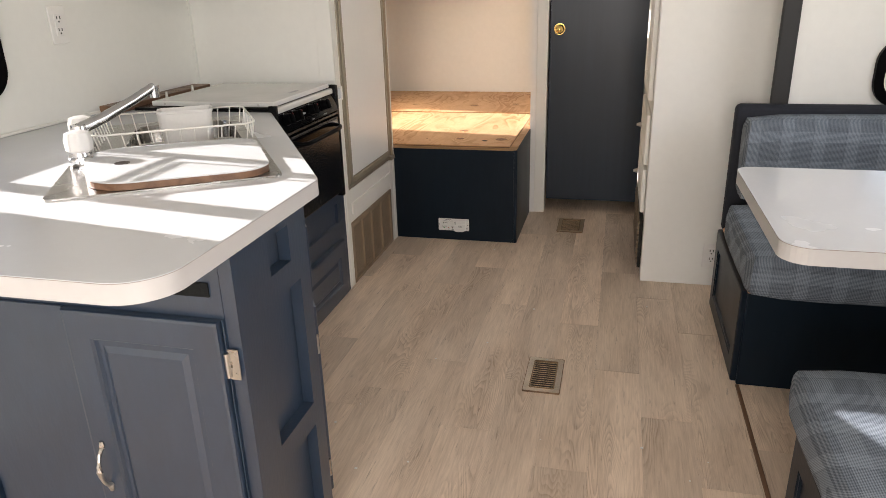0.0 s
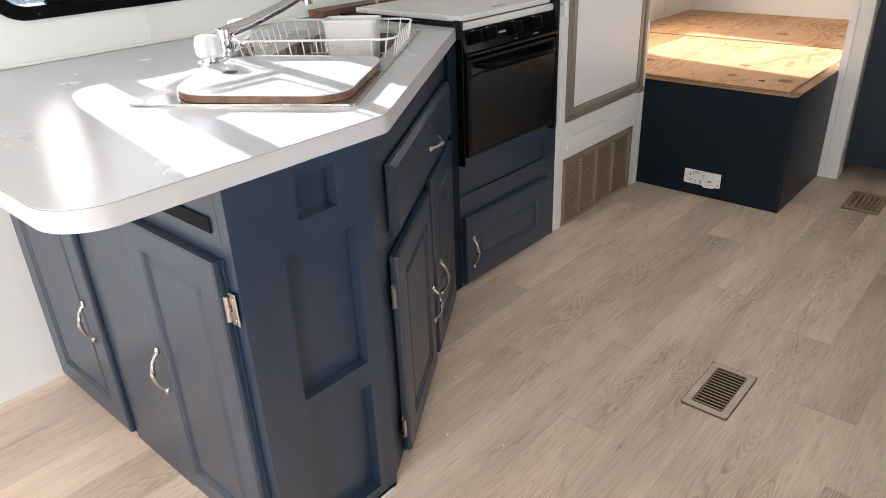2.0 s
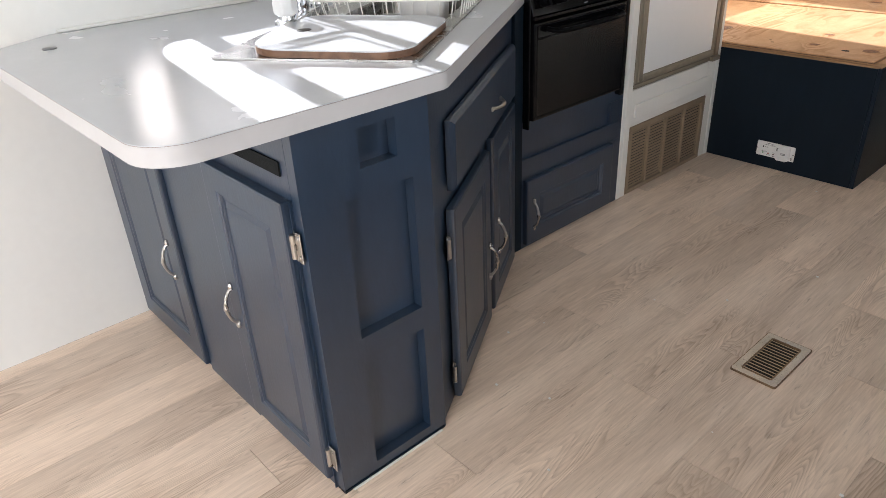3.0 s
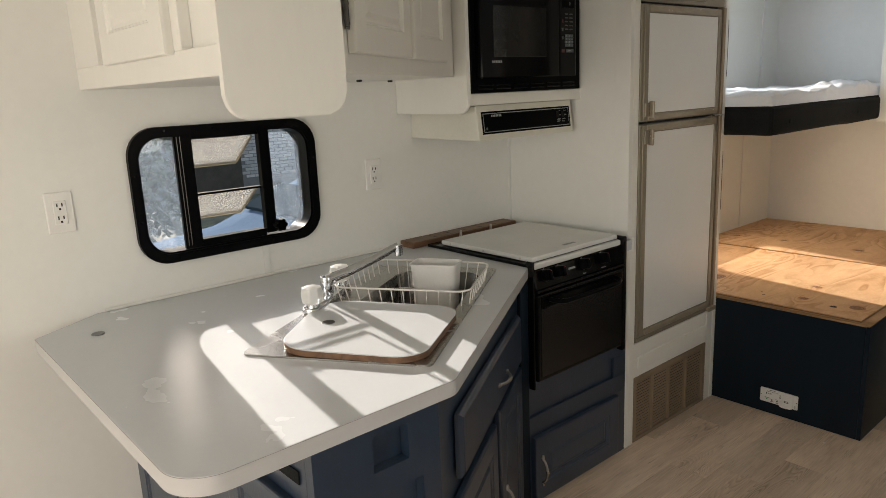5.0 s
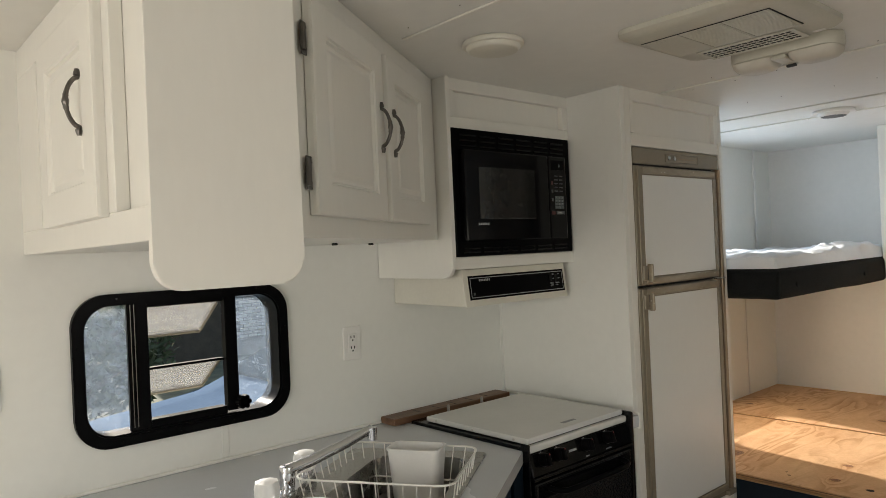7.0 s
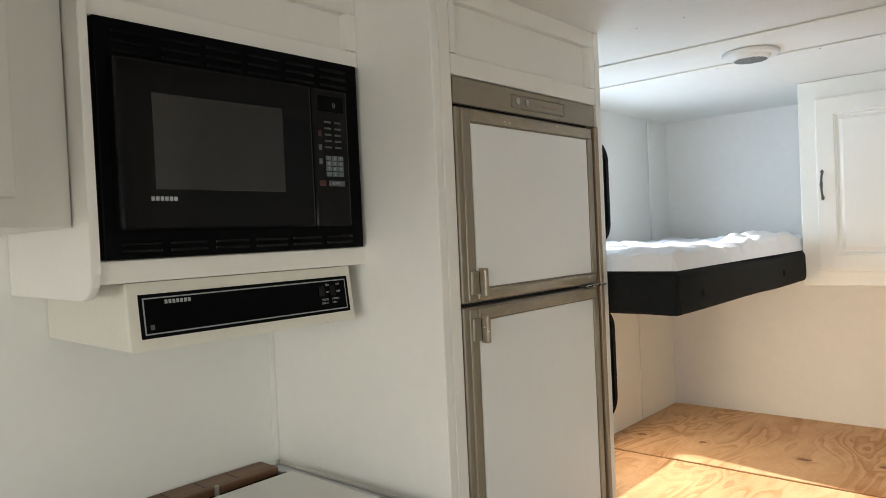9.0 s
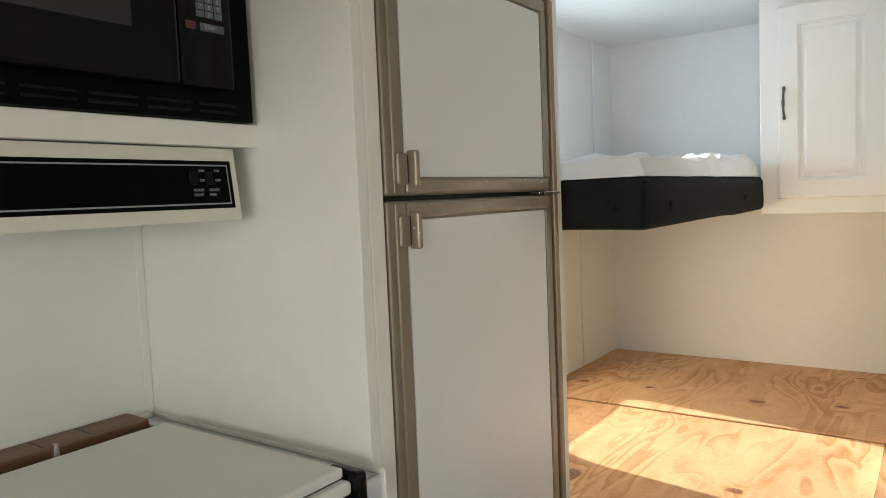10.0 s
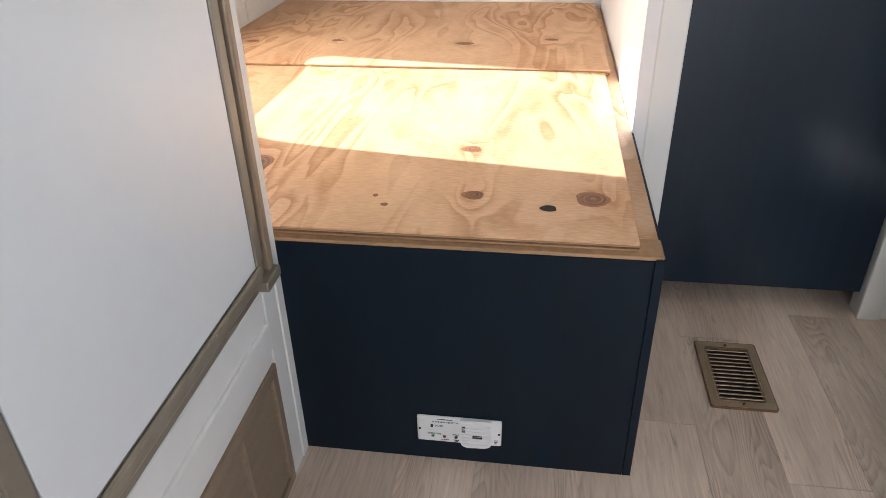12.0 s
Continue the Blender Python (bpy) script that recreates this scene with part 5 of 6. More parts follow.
# floor registers
def register(x0, x1, y0, y1, label, frame_mat):
    r = thing("floor_register", ((x0 + x1) / 2, (y0 + y1) / 2, 0), label, "floor vent", "floor registers")
    part("duct", B(x0 + 0.012, x1 - 0.012, y0 + 0.012, y1 - 0.012, 0.001, 0.002), DUCT, r)
    _o = rounded([(x0, y0), (x1, y0), (x1, y1), (x0, y1)], 0.008, 4)
    _i = rounded([(x0 + 0.018, y0 + 0.022), (x1 - 0.018, y0 + 0.022), (x1 - 0.018, y1 - 0.022), (x0 + 0.018, y1 - 0.022)], 0.002, 4)
    _f = part("frame", ring_prism(bmesh.new(), _o, _i, 0.001, 0.007), frame_mat, r, "", True)
    for d in (-0.0022, 0.0188):
        a = rounded([(x0 + d, y0 + d), (x1 - d, y0 + d), (x1 - d, y1 - d), (x0 + d, y1 - d)], 0.006, 4)
        b = rounded([(x0 + d + 0.0035, y0 + d + 0.0035), (x1 - d - 0.0035, y0 + d + 0.0035), (x1 - d - 0.0035, y1 - d - 0.0035), (x0 + d + 0.0035, y1 - d - 0.0035)], 0.004, 4)
        part("rim", ring_prism(bmesh.new(), a, b, 0.0008, 0.0064 if d < 0 else 0.0076), RUST, _f, "worn brown edge", True)
    k = 13
    for i in range(k):
        y = y0 + 0.03 + (y1 - y0 - 0.06) * i / (k - 1)
        part("slat", B(x0 + 0.017, x1 - 0.017, -0.0050, 0.0050, -0.0007, 0.0007, m=Matrix.Translation((0, y, 0.0048)) @ Matrix.Rotation(radians(-30), 4, "X")), SLAT_DARK, r)
    for y in (y0 + 0.011, y1 - 0.011):
        part("screw", cyl(bmesh.new(), ((x0 + x1) / 2, y, 0.0078), 0.004, 0.003, 0.002, "z", 10), NICKEL, r)


register(-0.110, 0.012, 2.113, 2.338, "worn cream slatted register set in the plank floor", REGISTER_PALE)
register(-0.137, 0.001, 3.757, 3.984, "bronze slatted register set in the floor before the bathroom door", REGISTER)

# ---- bunks ----
bx = thing("bed_box", (-0.66, 4.4, 0), "deep navy plywood box carrying the lower bunk", "bed base")
part("front_panel", B(XL, -0.348, 3.541, 3.556, 0, 0.494, 0.001, 1), NAVY_DARK, bx)
part("side_panel", B(-0.347, -0.331, 3.541, 4.098, 0, 0.500, 0.001, 1), NAVY_DARK, bx)
part("top_lip", B(XL + 0.002, -0.333, 3.541, 3.60, 0.495, 0.502, 0.001, 1), PLY_EDGE, bx)
part("side_batten", B(-0.395, -0.336, 3.601, YB - 0.003, 0.486, 0.5015, 0.001, 1), PLY, bx, "bare pine edge strip")


def ply_sheet(x0, x1, y0, y1, z, label, knots):
    b = thing("bunk_board", ((x0 + x1) / 2, (y0 + y1) / 2, z), label, "plywood board", "bunk boards")
    veneer = pine([(kx - (x0 + x1) / 2, ky - (y0 + y1) / 2, max(rx, 0.012)) for kx, ky, rx, ry, mat in knots if mat is KNOT and rx > 0.01])
    for k, (n, mat) in enumerate((("ply", PLY_EDGE), ("ply", BOARD_WOOD), ("ply", PLY_EDGE), ("face", veneer))):
        part(n, B(x0, x1, y0, y1, z + k * 0.0035, z + k * 0.0035 + 0.0033, 0.0008, 1), mat, b, "figured pine face veneer" if k == 3 else "")
    for kx, ky, rx, ry, mat in knots:
        bm = bmesh.new()
        ring = [bm.verts.new((kx + rx * math.cos(a) * (1 + 0.12 * math.sin(3 * a + kx * 40)), ky + ry * math.sin(a), z + 0.0142)) for a in [j * math.pi / 10 for j in range(20)]]
        low = [bm.verts.new((v.co.x, v.co.y, z + 0.0125)) for v in ring]
        bm.faces.new(ring)
        for j in range(20):
            bm.faces.new((low[j], low[(j + 1) % 20], ring[(j + 1) % 20], ring[j]))
        # The DUCT entry is the finger hole, a flat disc coloured dark for depth.
        if mat is not KNOT or rx < 0.01:
            part("knot", bm, mat, b)
            continue
        k = part("knot", bm, KNOT_RING, b)
        for s, m2, dz in ((0.8, KNOT, 0.0144), (0.66, KNOT_RING, 0.0146), (0.5, KNOT, 0.0148), (0.22, KNOT_RING, 0.015)):
            bm = bmesh.new()
            bm.faces.new([bm.verts.new((kx + rx * 0.06 + rx * s * math.cos(a) * (1 + 0.1 * math.sin(2 * a + kx * 30)), ky + ry * s * math.sin(a), z + dz)) for a in [j * math.pi / 8 for j in range(16)]])
            part("growth_ring", bm, m2, k)
    return b


ply_sheet(-1.618, -0.372, 3.556, 4.508, 0.5025, "front pine plywood bunk board with knots and a finger hole", [(-0.442, 3.712, 0.031, 0.03, KNOT), (-0.659, 3.708, 0.021, 0.018, KNOT), (-0.52, 3.668, 0.015, 0.012, DUCT), (-0.684, 3.928, 0.022, 0.016, KNOT), (-1.12, 3.81, 0.035, 0.045, KNOT), (-0.816, 3.655, 0.007, 0.006, KNOT), (-0.84, 3.69, 0.005, 0.006, KNOT)])
ply_sheet(-1.618, -0.360, 4.512, 5.418, 0.508, "rear pine plywood bunk board, slightly raised", [(-0.52, 4.84, 0.022, 0.014, KNOT), (-0.795, 4.775, 0.03, 0.016, KNOT), (-1.215, 4.79, 0.02, 0.012, KNOT), (-1.495, 4.765, 0.022, 0.014, KNOT), (-0.5, 5.3, 0.02, 0.008, KNOT)])
ld = thing("gas_detector", (-0.668, 3.54, 0.055), "white gas leak detector on the navy bunk front", "gas detector")
_m = facing(-0.668, 3.541, 0.0865, 0)
part("plate", B(-0.083, 0.083, -0.006, 0, -0.033, 0.033, 0.004, m=_m), WHITE_PLASTIC, ld)
_bm = prism(bmesh.new(), rounded([(0.003, -0.039), (0.064, -0.036), (0.064, 0.034), (0.003, 0.034)], [0.012, 0.012, 0.004, 0.004], 5), 0.0055, 0.011, 0.002)
_bm.transform(_m @ Matrix.Rotation(radians(90), 4, "X"))
_vc = part("vented_cover", _bm, WHITE_PLASTIC, ld, "bowed ribbed cover")
for _i in range(8):
    part("rib", B(0.006, 0.061, -0.0128, -0.0108, -0.030 + _i * 0.0082, -0.0255 + _i * 0.0082, 0.0009, 1, m=_m), WHITE_PLASTIC, _vc)
for _x0, _x1, _z in ((0.006, 0.013, 0.016), (0.006, 0.013, 0.0105), (0.006, 0.013, 0.005), (0.027, 0.046, -0.004), (0.027, 0.046, -0.0095)):
    part("slot", B(_x0, _x1, -0.0134, -0.0105, _z, _z + 0.002, m=_m), PRINT_GAP_DARK, _vc)
part("button", B(-0.056, -0.051, -0.0085, -0.006, 0.006, 0.0145, 0.001, 1, m=_m), PRINT_GAP_DARK, ld)
for _x in (-0.078, 0.078):
    part("screw", cyl(bmesh.new(), tuple(_m @ Vector((_x, -0.0062, 0.0))), 0.0025, 0.0025, 0.001, "y", 8), PRINT_GAP_DARK, ld)
for _x, _mt in ((-0.052, GREEN_MARK), (-0.029, KNOB_RED), (-0.006, PRINT_RED)):
    part("indicator", cyl(bmesh.new(), tuple(_m @ Vector((_x, -0.0065, -0.017))), 0.0032, 0.0032, 0.002, "y", 12), _mt, ld)
PRINT = Matrix.Rotation(radians(90), 4, "X")
for _t, _sz, _x, _z in (("LP GAS LEAK DETECTOR", 0.0046, -0.053, 0.019), ("MUTE", 0.0058, -0.047, 0.008), ("OPERATING", 0.0048, -0.062, -0.0125), ("ALARM", 0.0048, -0.036, -0.0265), ("FAULT", 0.0044, -0.0125, -0.012)):
    text(_t, _sz, _m @ Matrix.Translation((_x, -0.0065, _z)) @ PRINT, PRINT_GAP_DARK, ld)
for _x0, _x1, _z in ((-0.043, -0.013, 0.0265), (-0.011, 0.0, -0.0255), (-0.009, -0.002, -0.0285), (0.069, 0.076, -0.018), (0.069, 0.076, -0.022), (0.070, 0.075, -0.026)):
    part("print_line", B(_x0, _x1, -0.0066, -0.0058, _z, _z + 0.0016, m=_m), PRINT_GAP_DARK, ld)

ub = thing("upper_bunk", (-1.19, 4.5, 1.24), "upper bunk platform wrapped in black fabric", "bunk bed")
_bm = B(XL + 0.002, -0.785, 3.568, YB - 0.002, 1.245, 1.37, 0.02, 3)
bmesh.ops.subdivide_edges(_bm, edges=_bm.edges[:], cuts=9, use_grid_fill=True)
for _v in _bm.verts:
    _v.co += Vector((0.006, 0.006, 0.007)) * noise.noise(_v.co * 7) + Vector((0.002, 0.002, 0.003)) * noise.noise(_v.co * 24)
part("platform", _bm, VELVET, ub, "", True)
for _p, _ax in (((-0.87, 3.566, 1.30), "y"), ((-0.783, 3.74, 1.30), "x"), ((-0.783, 4.55, 1.30), "x")):
    part("button", cyl(bmesh.new(), _p, 0.011, 0.011, 0.008, _ax, 14, 0.002), VELVET, ub, "", True)
part("piping", tube(bmesh.new(), [(-0.786 + 0.002 * noise.noise((_i * 1.3, 0.2, 0.5)), 3.569, 1.252 + _i * 0.0092) for _i in range(13)], 0.006, 8), VELVET, ub, "", True)
# crumpled sheet
_bm = bmesh.new()
_nx, _ny = 60, 130
_g = []
for _i in range(_nx + 1):
    _row = []
    for _j in range(_ny + 1):
        _x = XL + 0.006 + (0.80) * _i / _nx
        _y = 3.585 + (YB - 0.01 - 3.585) * _j / _ny
        _e = min(_i, _nx - _i, _j, _ny - _j)
        _h = 0.034 + 0.03 * math.exp(-((_x + 0.90) / 0.1) ** 2 - ((_y - 4.62) / 0.16) ** 2) + 0.012 * noise.noise((_x * 5, _y * 5, 3.1)) + 0.012 * abs(noise.noise((_x * 4 + 3 * _y, _y * 11, 6.1))) + 0.013 * noise.noise((_x * 14, _y * 9, 1.7)) + 0.009 * noise.noise((_x * 30, _y * 19, 4.7)) + 0.014 * max(0, noise.noise((_x * 3, _y * 2.5, 8.0)))
        if _y > 4.45 and _x > -1.15:
            _h += 0.03 * max(0, noise.noise((_x * 9, _y * 9, 5.0)))
        _fall = max(0.0, 1 - _e / 1.6) ** 2
        _row.append(_bm.verts.new((_x, _y, 1.372 + max(0.004, _h + 0.014) * (1 - _fall))))
    _g.append(_row)
for _i in range(_nx):
    for _j in range(_ny):
        _bm.faces.new((_g[_i][_j], _g[_i + 1][_j], _g[_i + 1][_j + 1], _g[_i][_j + 1]))
single("bedsheet", _bm, SHEET, "crumpled white sheet spread over the upper bunk", "bedsheet", smooth=True)
bc = thing("bunk_cabinet", (-0.57, 5.1, 1.23), "white bunk-end wardrobe cabinet with a panelled door", "cabinet")
part("body", B(-0.795, -0.336, 4.862, YB - 0.002, 1.228, ZC - 0.001, 0.003), CAB_WHITE, bc)
cabinet_door(bc, facing(-0.730, 4.862, 1.285, 0), 0.345, 0.70, CAB_WHITE, (0.022, 0.35, 0), ((0.345, 0.12), (0.345, 0.58)), metal=PEWTER, rail=0.06)
single("trim", B(XL, XL + 0.012, 5.18, 5.205, 1.40, ZC - 0.001, 0.002, 1), BUNK_WALL, "white wall joint batten", "trim", "structure")
single("trim", B(XL, XL + 0.006, 5.0, 5.012, 0.53, 1.24, 0.001, 1), BUNK_WALL, "white wall joint batten", "trim", "structure")
single("trim", B(-0.43, -0.415, YB - 0.006, YB, 0.53, 1.22, 0.002, 1), BUNK_WALL, "white wall joint batten", "trim", "structure")

# ---- ceiling fittings ----
_bm = bmesh.new()
_rnd = random.Random(11)
for _y in (1.80, 3.02, 3.12, 3.575, 4.28):
    for _i in range(9):
        cyl(_bm, (-0.9 + _i * 0.17 + _rnd.uniform(-0.02, 0.02), _y + _rnd.uniform(-0.012, 0.012), ZC - 0.0008), 0.0019, 0.0016, 0.0014, "z", 8)
single("ceiling_nails", _bm, PEWTER, "small dark nail heads along the ceiling seams", "nails", "stuff")
_bm = bmesh.new()
for _i in range(16):
    _s = _rnd.uniform(0.0015, 0.0035)
    _x, _y = _rnd.uniform(-0.75, 0.5), _rnd.uniform(1.2, 3.9)
    if _i < 2:
        _x, _y = ((-0.62, 1.93), (-0.45, 2.27))[_i]
    box(_bm, _x - _s, _x + _s * 1.5, _y - _s, _y + _s, 0.0002, 0.0002 + _s, _s * 0.3, 1)
single("floor_crumbs", _bm, WHITE_PLASTIC, "tiny white crumbs scattered on the plank floor", "crumbs", "stuff")

ac = thing("air_conditioner", (-0.4180, 2.4800, 2.03), "cream ceiling air conditioner panel with grilles", "air conditioner")
_o = rounded([(-0.6360, 2.2700), (-0.2080, 2.2700), (-0.2080, 2.6900), (-0.6360, 2.6900)], 0.045, 6)
_mid = rounded([(-0.6260, 2.2800), (-0.2180, 2.2800), (-0.2180, 2.6800), (-0.6260, 2.6800)], 0.04, 6)
_lo = rounded([(-0.6100, 2.3000), (-0.2340, 2.3000), (-0.2340, 2.6700), (-0.6100, 2.6700)], 0.03, 6)
_bm = bmesh.new()
_rows = [[_bm.verts.new((x, y, z)) for x, y in o] for o, z in ((_o, ZC - 0.001), (_o, 2.046), (_mid, 2.038), (_lo, 2.034))]
for _a in range(3):
    for _i in range(len(_o)):
        _bm.faces.new((_rows[_a][_i], _rows[_a][(_i + 1) % len(_o)], _rows[_a + 1][(_i + 1) % len(_o)], _rows[_a + 1][_i]))
_bm.faces.new(_rows[3])
_bm.faces.new(_rows[0][::-1])
part("shroud", _bm, AC_CREAM, ac, "moulded shroud with a rolled rim", True)
# Near-black plates carry the shade of the filter gaps and, below, the outlet.
part("intake_shadow", B(-0.6050, -0.2655, 2.3588, 2.5565, 2.0325, 2.0338), DUCT, ac, "dark gap round the filter doors")
for _x0, _x1 in ((-0.6040, -0.4980), (-0.4960, -0.3840), (-0.3820, -0.2680)):
    _f = part("filter_door", B(_x0, _x1, 2.3610, 2.5540, 2.0300, 2.0322, 0.0008, 1), AC_CREAM, ac, "ribbed filter door")
    if _x0 > -0.5180:
        for _i in range(20):
            part("rib", B(_x0 + 0.004, _x1 - 0.004, 2.3680 + _i * 0.0091, 2.3715 + _i * 0.0091, 2.0285, 2.0299), AC_CREAM, _f)
    part("catch", B((_x0 + _x1) / 2 - 0.012, (_x0 + _x1) / 2 + 0.012, 2.3620, 2.3720, 2.0270, 2.0284, 0.0006, 1), AC_CREAM, _f)
_g = part("outlet", B(-0.5540, -0.3060, 2.5810, 2.6660, 2.0318, 2.0338), DUCT, ac, "dark air outlet")
for _x in (-0.5580, -0.3020):
    part("outlet_frame", B(_x - 0.006, _x + 0.006, 2.5720, 2.6750, 2.0292, 2.0336, 0.001, 1), AC_CREAM, ac)
for _y in (2.5760, 2.6710):
    part("outlet_frame", B(-0.5515, -0.3085, _y - 0.005, _y + 0.005, 2.0292, 2.0336, 0.001, 1), AC_CREAM, ac)
for _i in range(15):
    part("vane", B(-0.5410 + _i * 0.0165, -0.5395 + _i * 0.0165, 2.5820, 2.6650, 2.0300, 2.0317), AC_CREAM, _g)
for _y in (2.6020, 2.6230, 2.6440):
    part("vane", B(-0.5510, -0.3090, _y - 0.0012, _y + 0.0012, 2.0298, 2.0316), AC_CREAM, _g)
part("badge", B(-0.2800, -0.2500, 2.6460, 2.6620, 2.0325, 2.0338, 0.0005, 1), WHITE_PLASTIC, ac)
cl = thing("ceiling_light", (-0.41, 2.8050, 2.0), "double cream ceiling light with two lenses, off", "ceiling light")
part("base", prism(bmesh.new(), rounded([(-0.565, 2.740), (-0.258, 2.740), (-0.258, 2.8700), (-0.565, 2.8700)], 0.06, 8), 2.020, ZC - 0.001, 0.007), AC_CREAM, cl, "", True)
for _x0, _x1 in ((-0.556, -0.436), (-0.394, -0.266)):
    _bm = bmesh.new()
    _rows = []
    for _d, _z in ((0.0, 2.0198), (0.003, 2.008), (0.011, 1.998), (0.026, 1.992)):
        _rows.append([_bm.verts.new((x, y, _z)) for x, y in rounded([(_x0 + _d, 2.7490 + _d), (_x1 - _d, 2.7490 + _d), (_x1 - _d, 2.8610 - _d), (_x0 + _d, 2.8610 - _d)], 0.028, 6)])
    for _a in range(3):
        for _i in range(len(_rows[0])):
            _bm.faces.new((_rows[_a][_i], _rows[_a][(_i + 1) % len(_rows[0])], _rows[_a + 1][(_i + 1) % len(_rows[0])], _rows[_a + 1][_i]))
    _bm.faces.new(_rows[3])
    part("lens", _bm, LENS, cl, "frosted moulded lens", True)
part("switch_plate", B(-0.436, -0.394, 2.7530, 2.8570, 2.008, 2.0198, 0.004), AC_CREAM, cl)
part("switch", B(-0.429, -0.401, 2.8435, 2.8560, 2.000, 2.0078, 0.002, 1), PRINT_GAP_DARK, cl, "dark rocker switch")


def ceiling_disc(name, x, y, r, label, category, slots=0, mat=WHITE_PLASTIC):
    d = thing(name, (x, y, 2.02), label, category)
    part("ring", cyl(bmesh.new(), (x, y, ZC - 0.008), r, r, 0.014, "z", 40, 0.004), mat, d, "", True)
    part("cover", cyl(bmesh.new(), (x, y, ZC - 0.020), r * 0.62 if slots else r * 0.82, r * 0.74 if slots else r * 0.9, 0.014, "z", 40, 0.004), mat, d, "", True)
    for i in range(slots):
        yy = y - r * 0.5 + r * i / (slots - 1)
        half = math.sqrt(max(0.0, (r * 0.58) ** 2 - (yy - y) ** 2))
        if half > 0.005:
            part("slot", B(x - half, x + half, yy - 0.002, yy + 0.002, ZC - 0.0285, ZC - 0.0268), PRINT_GREY, d)


ceiling_disc("ceiling_light", -0.87, 2.066, 0.083, "round white ceiling light over the kitchen, off", "ceiling light", mat=ALMOND)
ceiling_disc("ceiling_vent", -0.75, 4.135, 0.088, "round white slatted ceiling vent above the bunks", "ceiling vent", 9)
ceiling_disc("ceiling_light", -1.28, 3.95, 0.06, "small round white ceiling fitting by the bunk", "ceiling light")


# ---- dinette ----
def plaid(name):
    """Grey glen-check upholstery: fine threads with broad checks."""
    m = bpy.data.materials.new(name)
    m.use_nodes = True
    n, l = m.node_tree.nodes, m.node_tree.links
    b = n["Principled BSDF"]
    b.inputs["Roughness"].default_value = 0.9
    tc = n.new("ShaderNodeTexCoord")
    sep = n.new("ShaderNodeSeparateXYZ")
    l.new(tc.outputs["Object"], sep.inputs[0])

    def math_node(op, a, bb=None):
        k = n.new("ShaderNodeMath")
        k.operation = op
        for i, v in enumerate((a, bb)):
            if v is None:
                continue
            if isinstance(v, (int, float)):
                k.inputs[i].default_value = v
            else:
                l.new(v, k.inputs[i])
        return k.outputs[0]

    def bands(coord):
        fine = math_node("GREATER_THAN", math_node("FRACT", math_node("MULTIPLY", coord, 240)), 0.5)
        wide = math_node("LESS_THAN", math_node("FRACT", math_node("MULTIPLY", coord, 9.5)), 0.42)
        pane = math_node("LESS_THAN", math_node("FRACT", math_node("MULTIPLY", coord, 9.5)), 0.05)
        body = math_node("MULTIPLY", fine, math_node("ADD", math_node("MULTIPLY", wide, 0.25), 0.55))
        return math_node("ADD", math_node("ADD", body, math_node("MULTIPLY", wide, 0.20)), math_node("MULTIPLY", pane, -0.42)), wide

    along_b = math_node("ADD", sep.outputs["Y"], sep.outputs["Z"])
    fx, wx = bands(sep.outputs["X"])
    fy, wy = bands(along_b)
    value = math_node("MULTIPLY", math_node("ADD", fx, fy), 0.5)
    ramp = n.new("ShaderNodeValToRGB")
    ramp.color_ramp.elements[0].color = (0.052, 0.068, 0.090, 1)
    ramp.color_ramp.elements[1].color = (0.25, 0.295, 0.345, 1)
    ramp.color_ramp.elements[1].position = 0.85
    l.new(value, ramp.inputs[0])
    l.new(ramp.outputs[0], b.inputs["Base Color"])
    t = n.new("ShaderNodeTexNoise")
    t.inputs["Scale"].default_value = 500
    l.new(tc.outputs["Object"], t.inputs["Vector"])
    bp = n.new("ShaderNodeBump")
    bp.inputs["Strength"].default_value, bp.inputs["Distance"].default_value = 0.35, 0.001
    l.new(t.outputs["Fac"], bp.inputs["Height"])
    l.new(bp.outputs[0], b.inputs["Normal"])
    return m


PLAID = plaid("grey_check_fabric")


def cushion(x0, x1, y0, y1, z0, z1, r):
    bm = box(bmesh.new(), x0, x1, y0, y1, z0, z1)
    bmesh.ops.subdivide_edges(bm, edges=bm.edges[:], cuts=7, use_grid_fill=True)
    cx, cy, cz = (x0 + x1) / 2, (y0 + y1) / 2, (z0 + z1) / 2
    hx, hy, hz = (x1 - x0) / 2, (y1 - y0) / 2, (z1 - z0) / 2
    for v in bm.verts:
        d = v.co - Vector((cx, cy, cz))
        core = Vector((max(-hx + r, min(hx - r, d.x)), max(-hy + r, min(hy - r, d.y)), max(-hz + r, min(hz - r, d.z))))
        e = d - core
        if e.length > r:
            e = e.normalized() * r
        p = core + e
        bulge = 0.008 * (1 - (p.x / hx) ** 2) * (1 - (p.y / hy) ** 2)
        p.z += bulge if p.z > 0 else 0
        v.co = p + Vector((cx, cy, cz)) + 0.003 * noise.noise_vector(v.co * 9)
    return bm


db = thing("dinette_bench", (1.0, 2.6, 0), "navy dinette bench with grey checked cushions", "bench", "dinette benches")
part("base", B(0.588, 1.455, 2.295, 2.93, 0, 0.345, 0.003), NAVY_DARK, db)
part("side_frame", panel_door_mesh(0.62, 0.33, facing(0.588, 2.925, 0.008, -90), raised=False), NAVY_DARK, db, "panelled navy side")
part("seat_board", B(0.582, 1.455, 2.27, 2.93, 0.3455, 0.362, 0.002, 1), PLY, db, "bare pine edge")
part("seat_cushion", cushion(0.563, 1.45, 2.205, 2.80, 0.340, 0.505, 0.05), PLAID, db, "grey checked seat cushion", True)
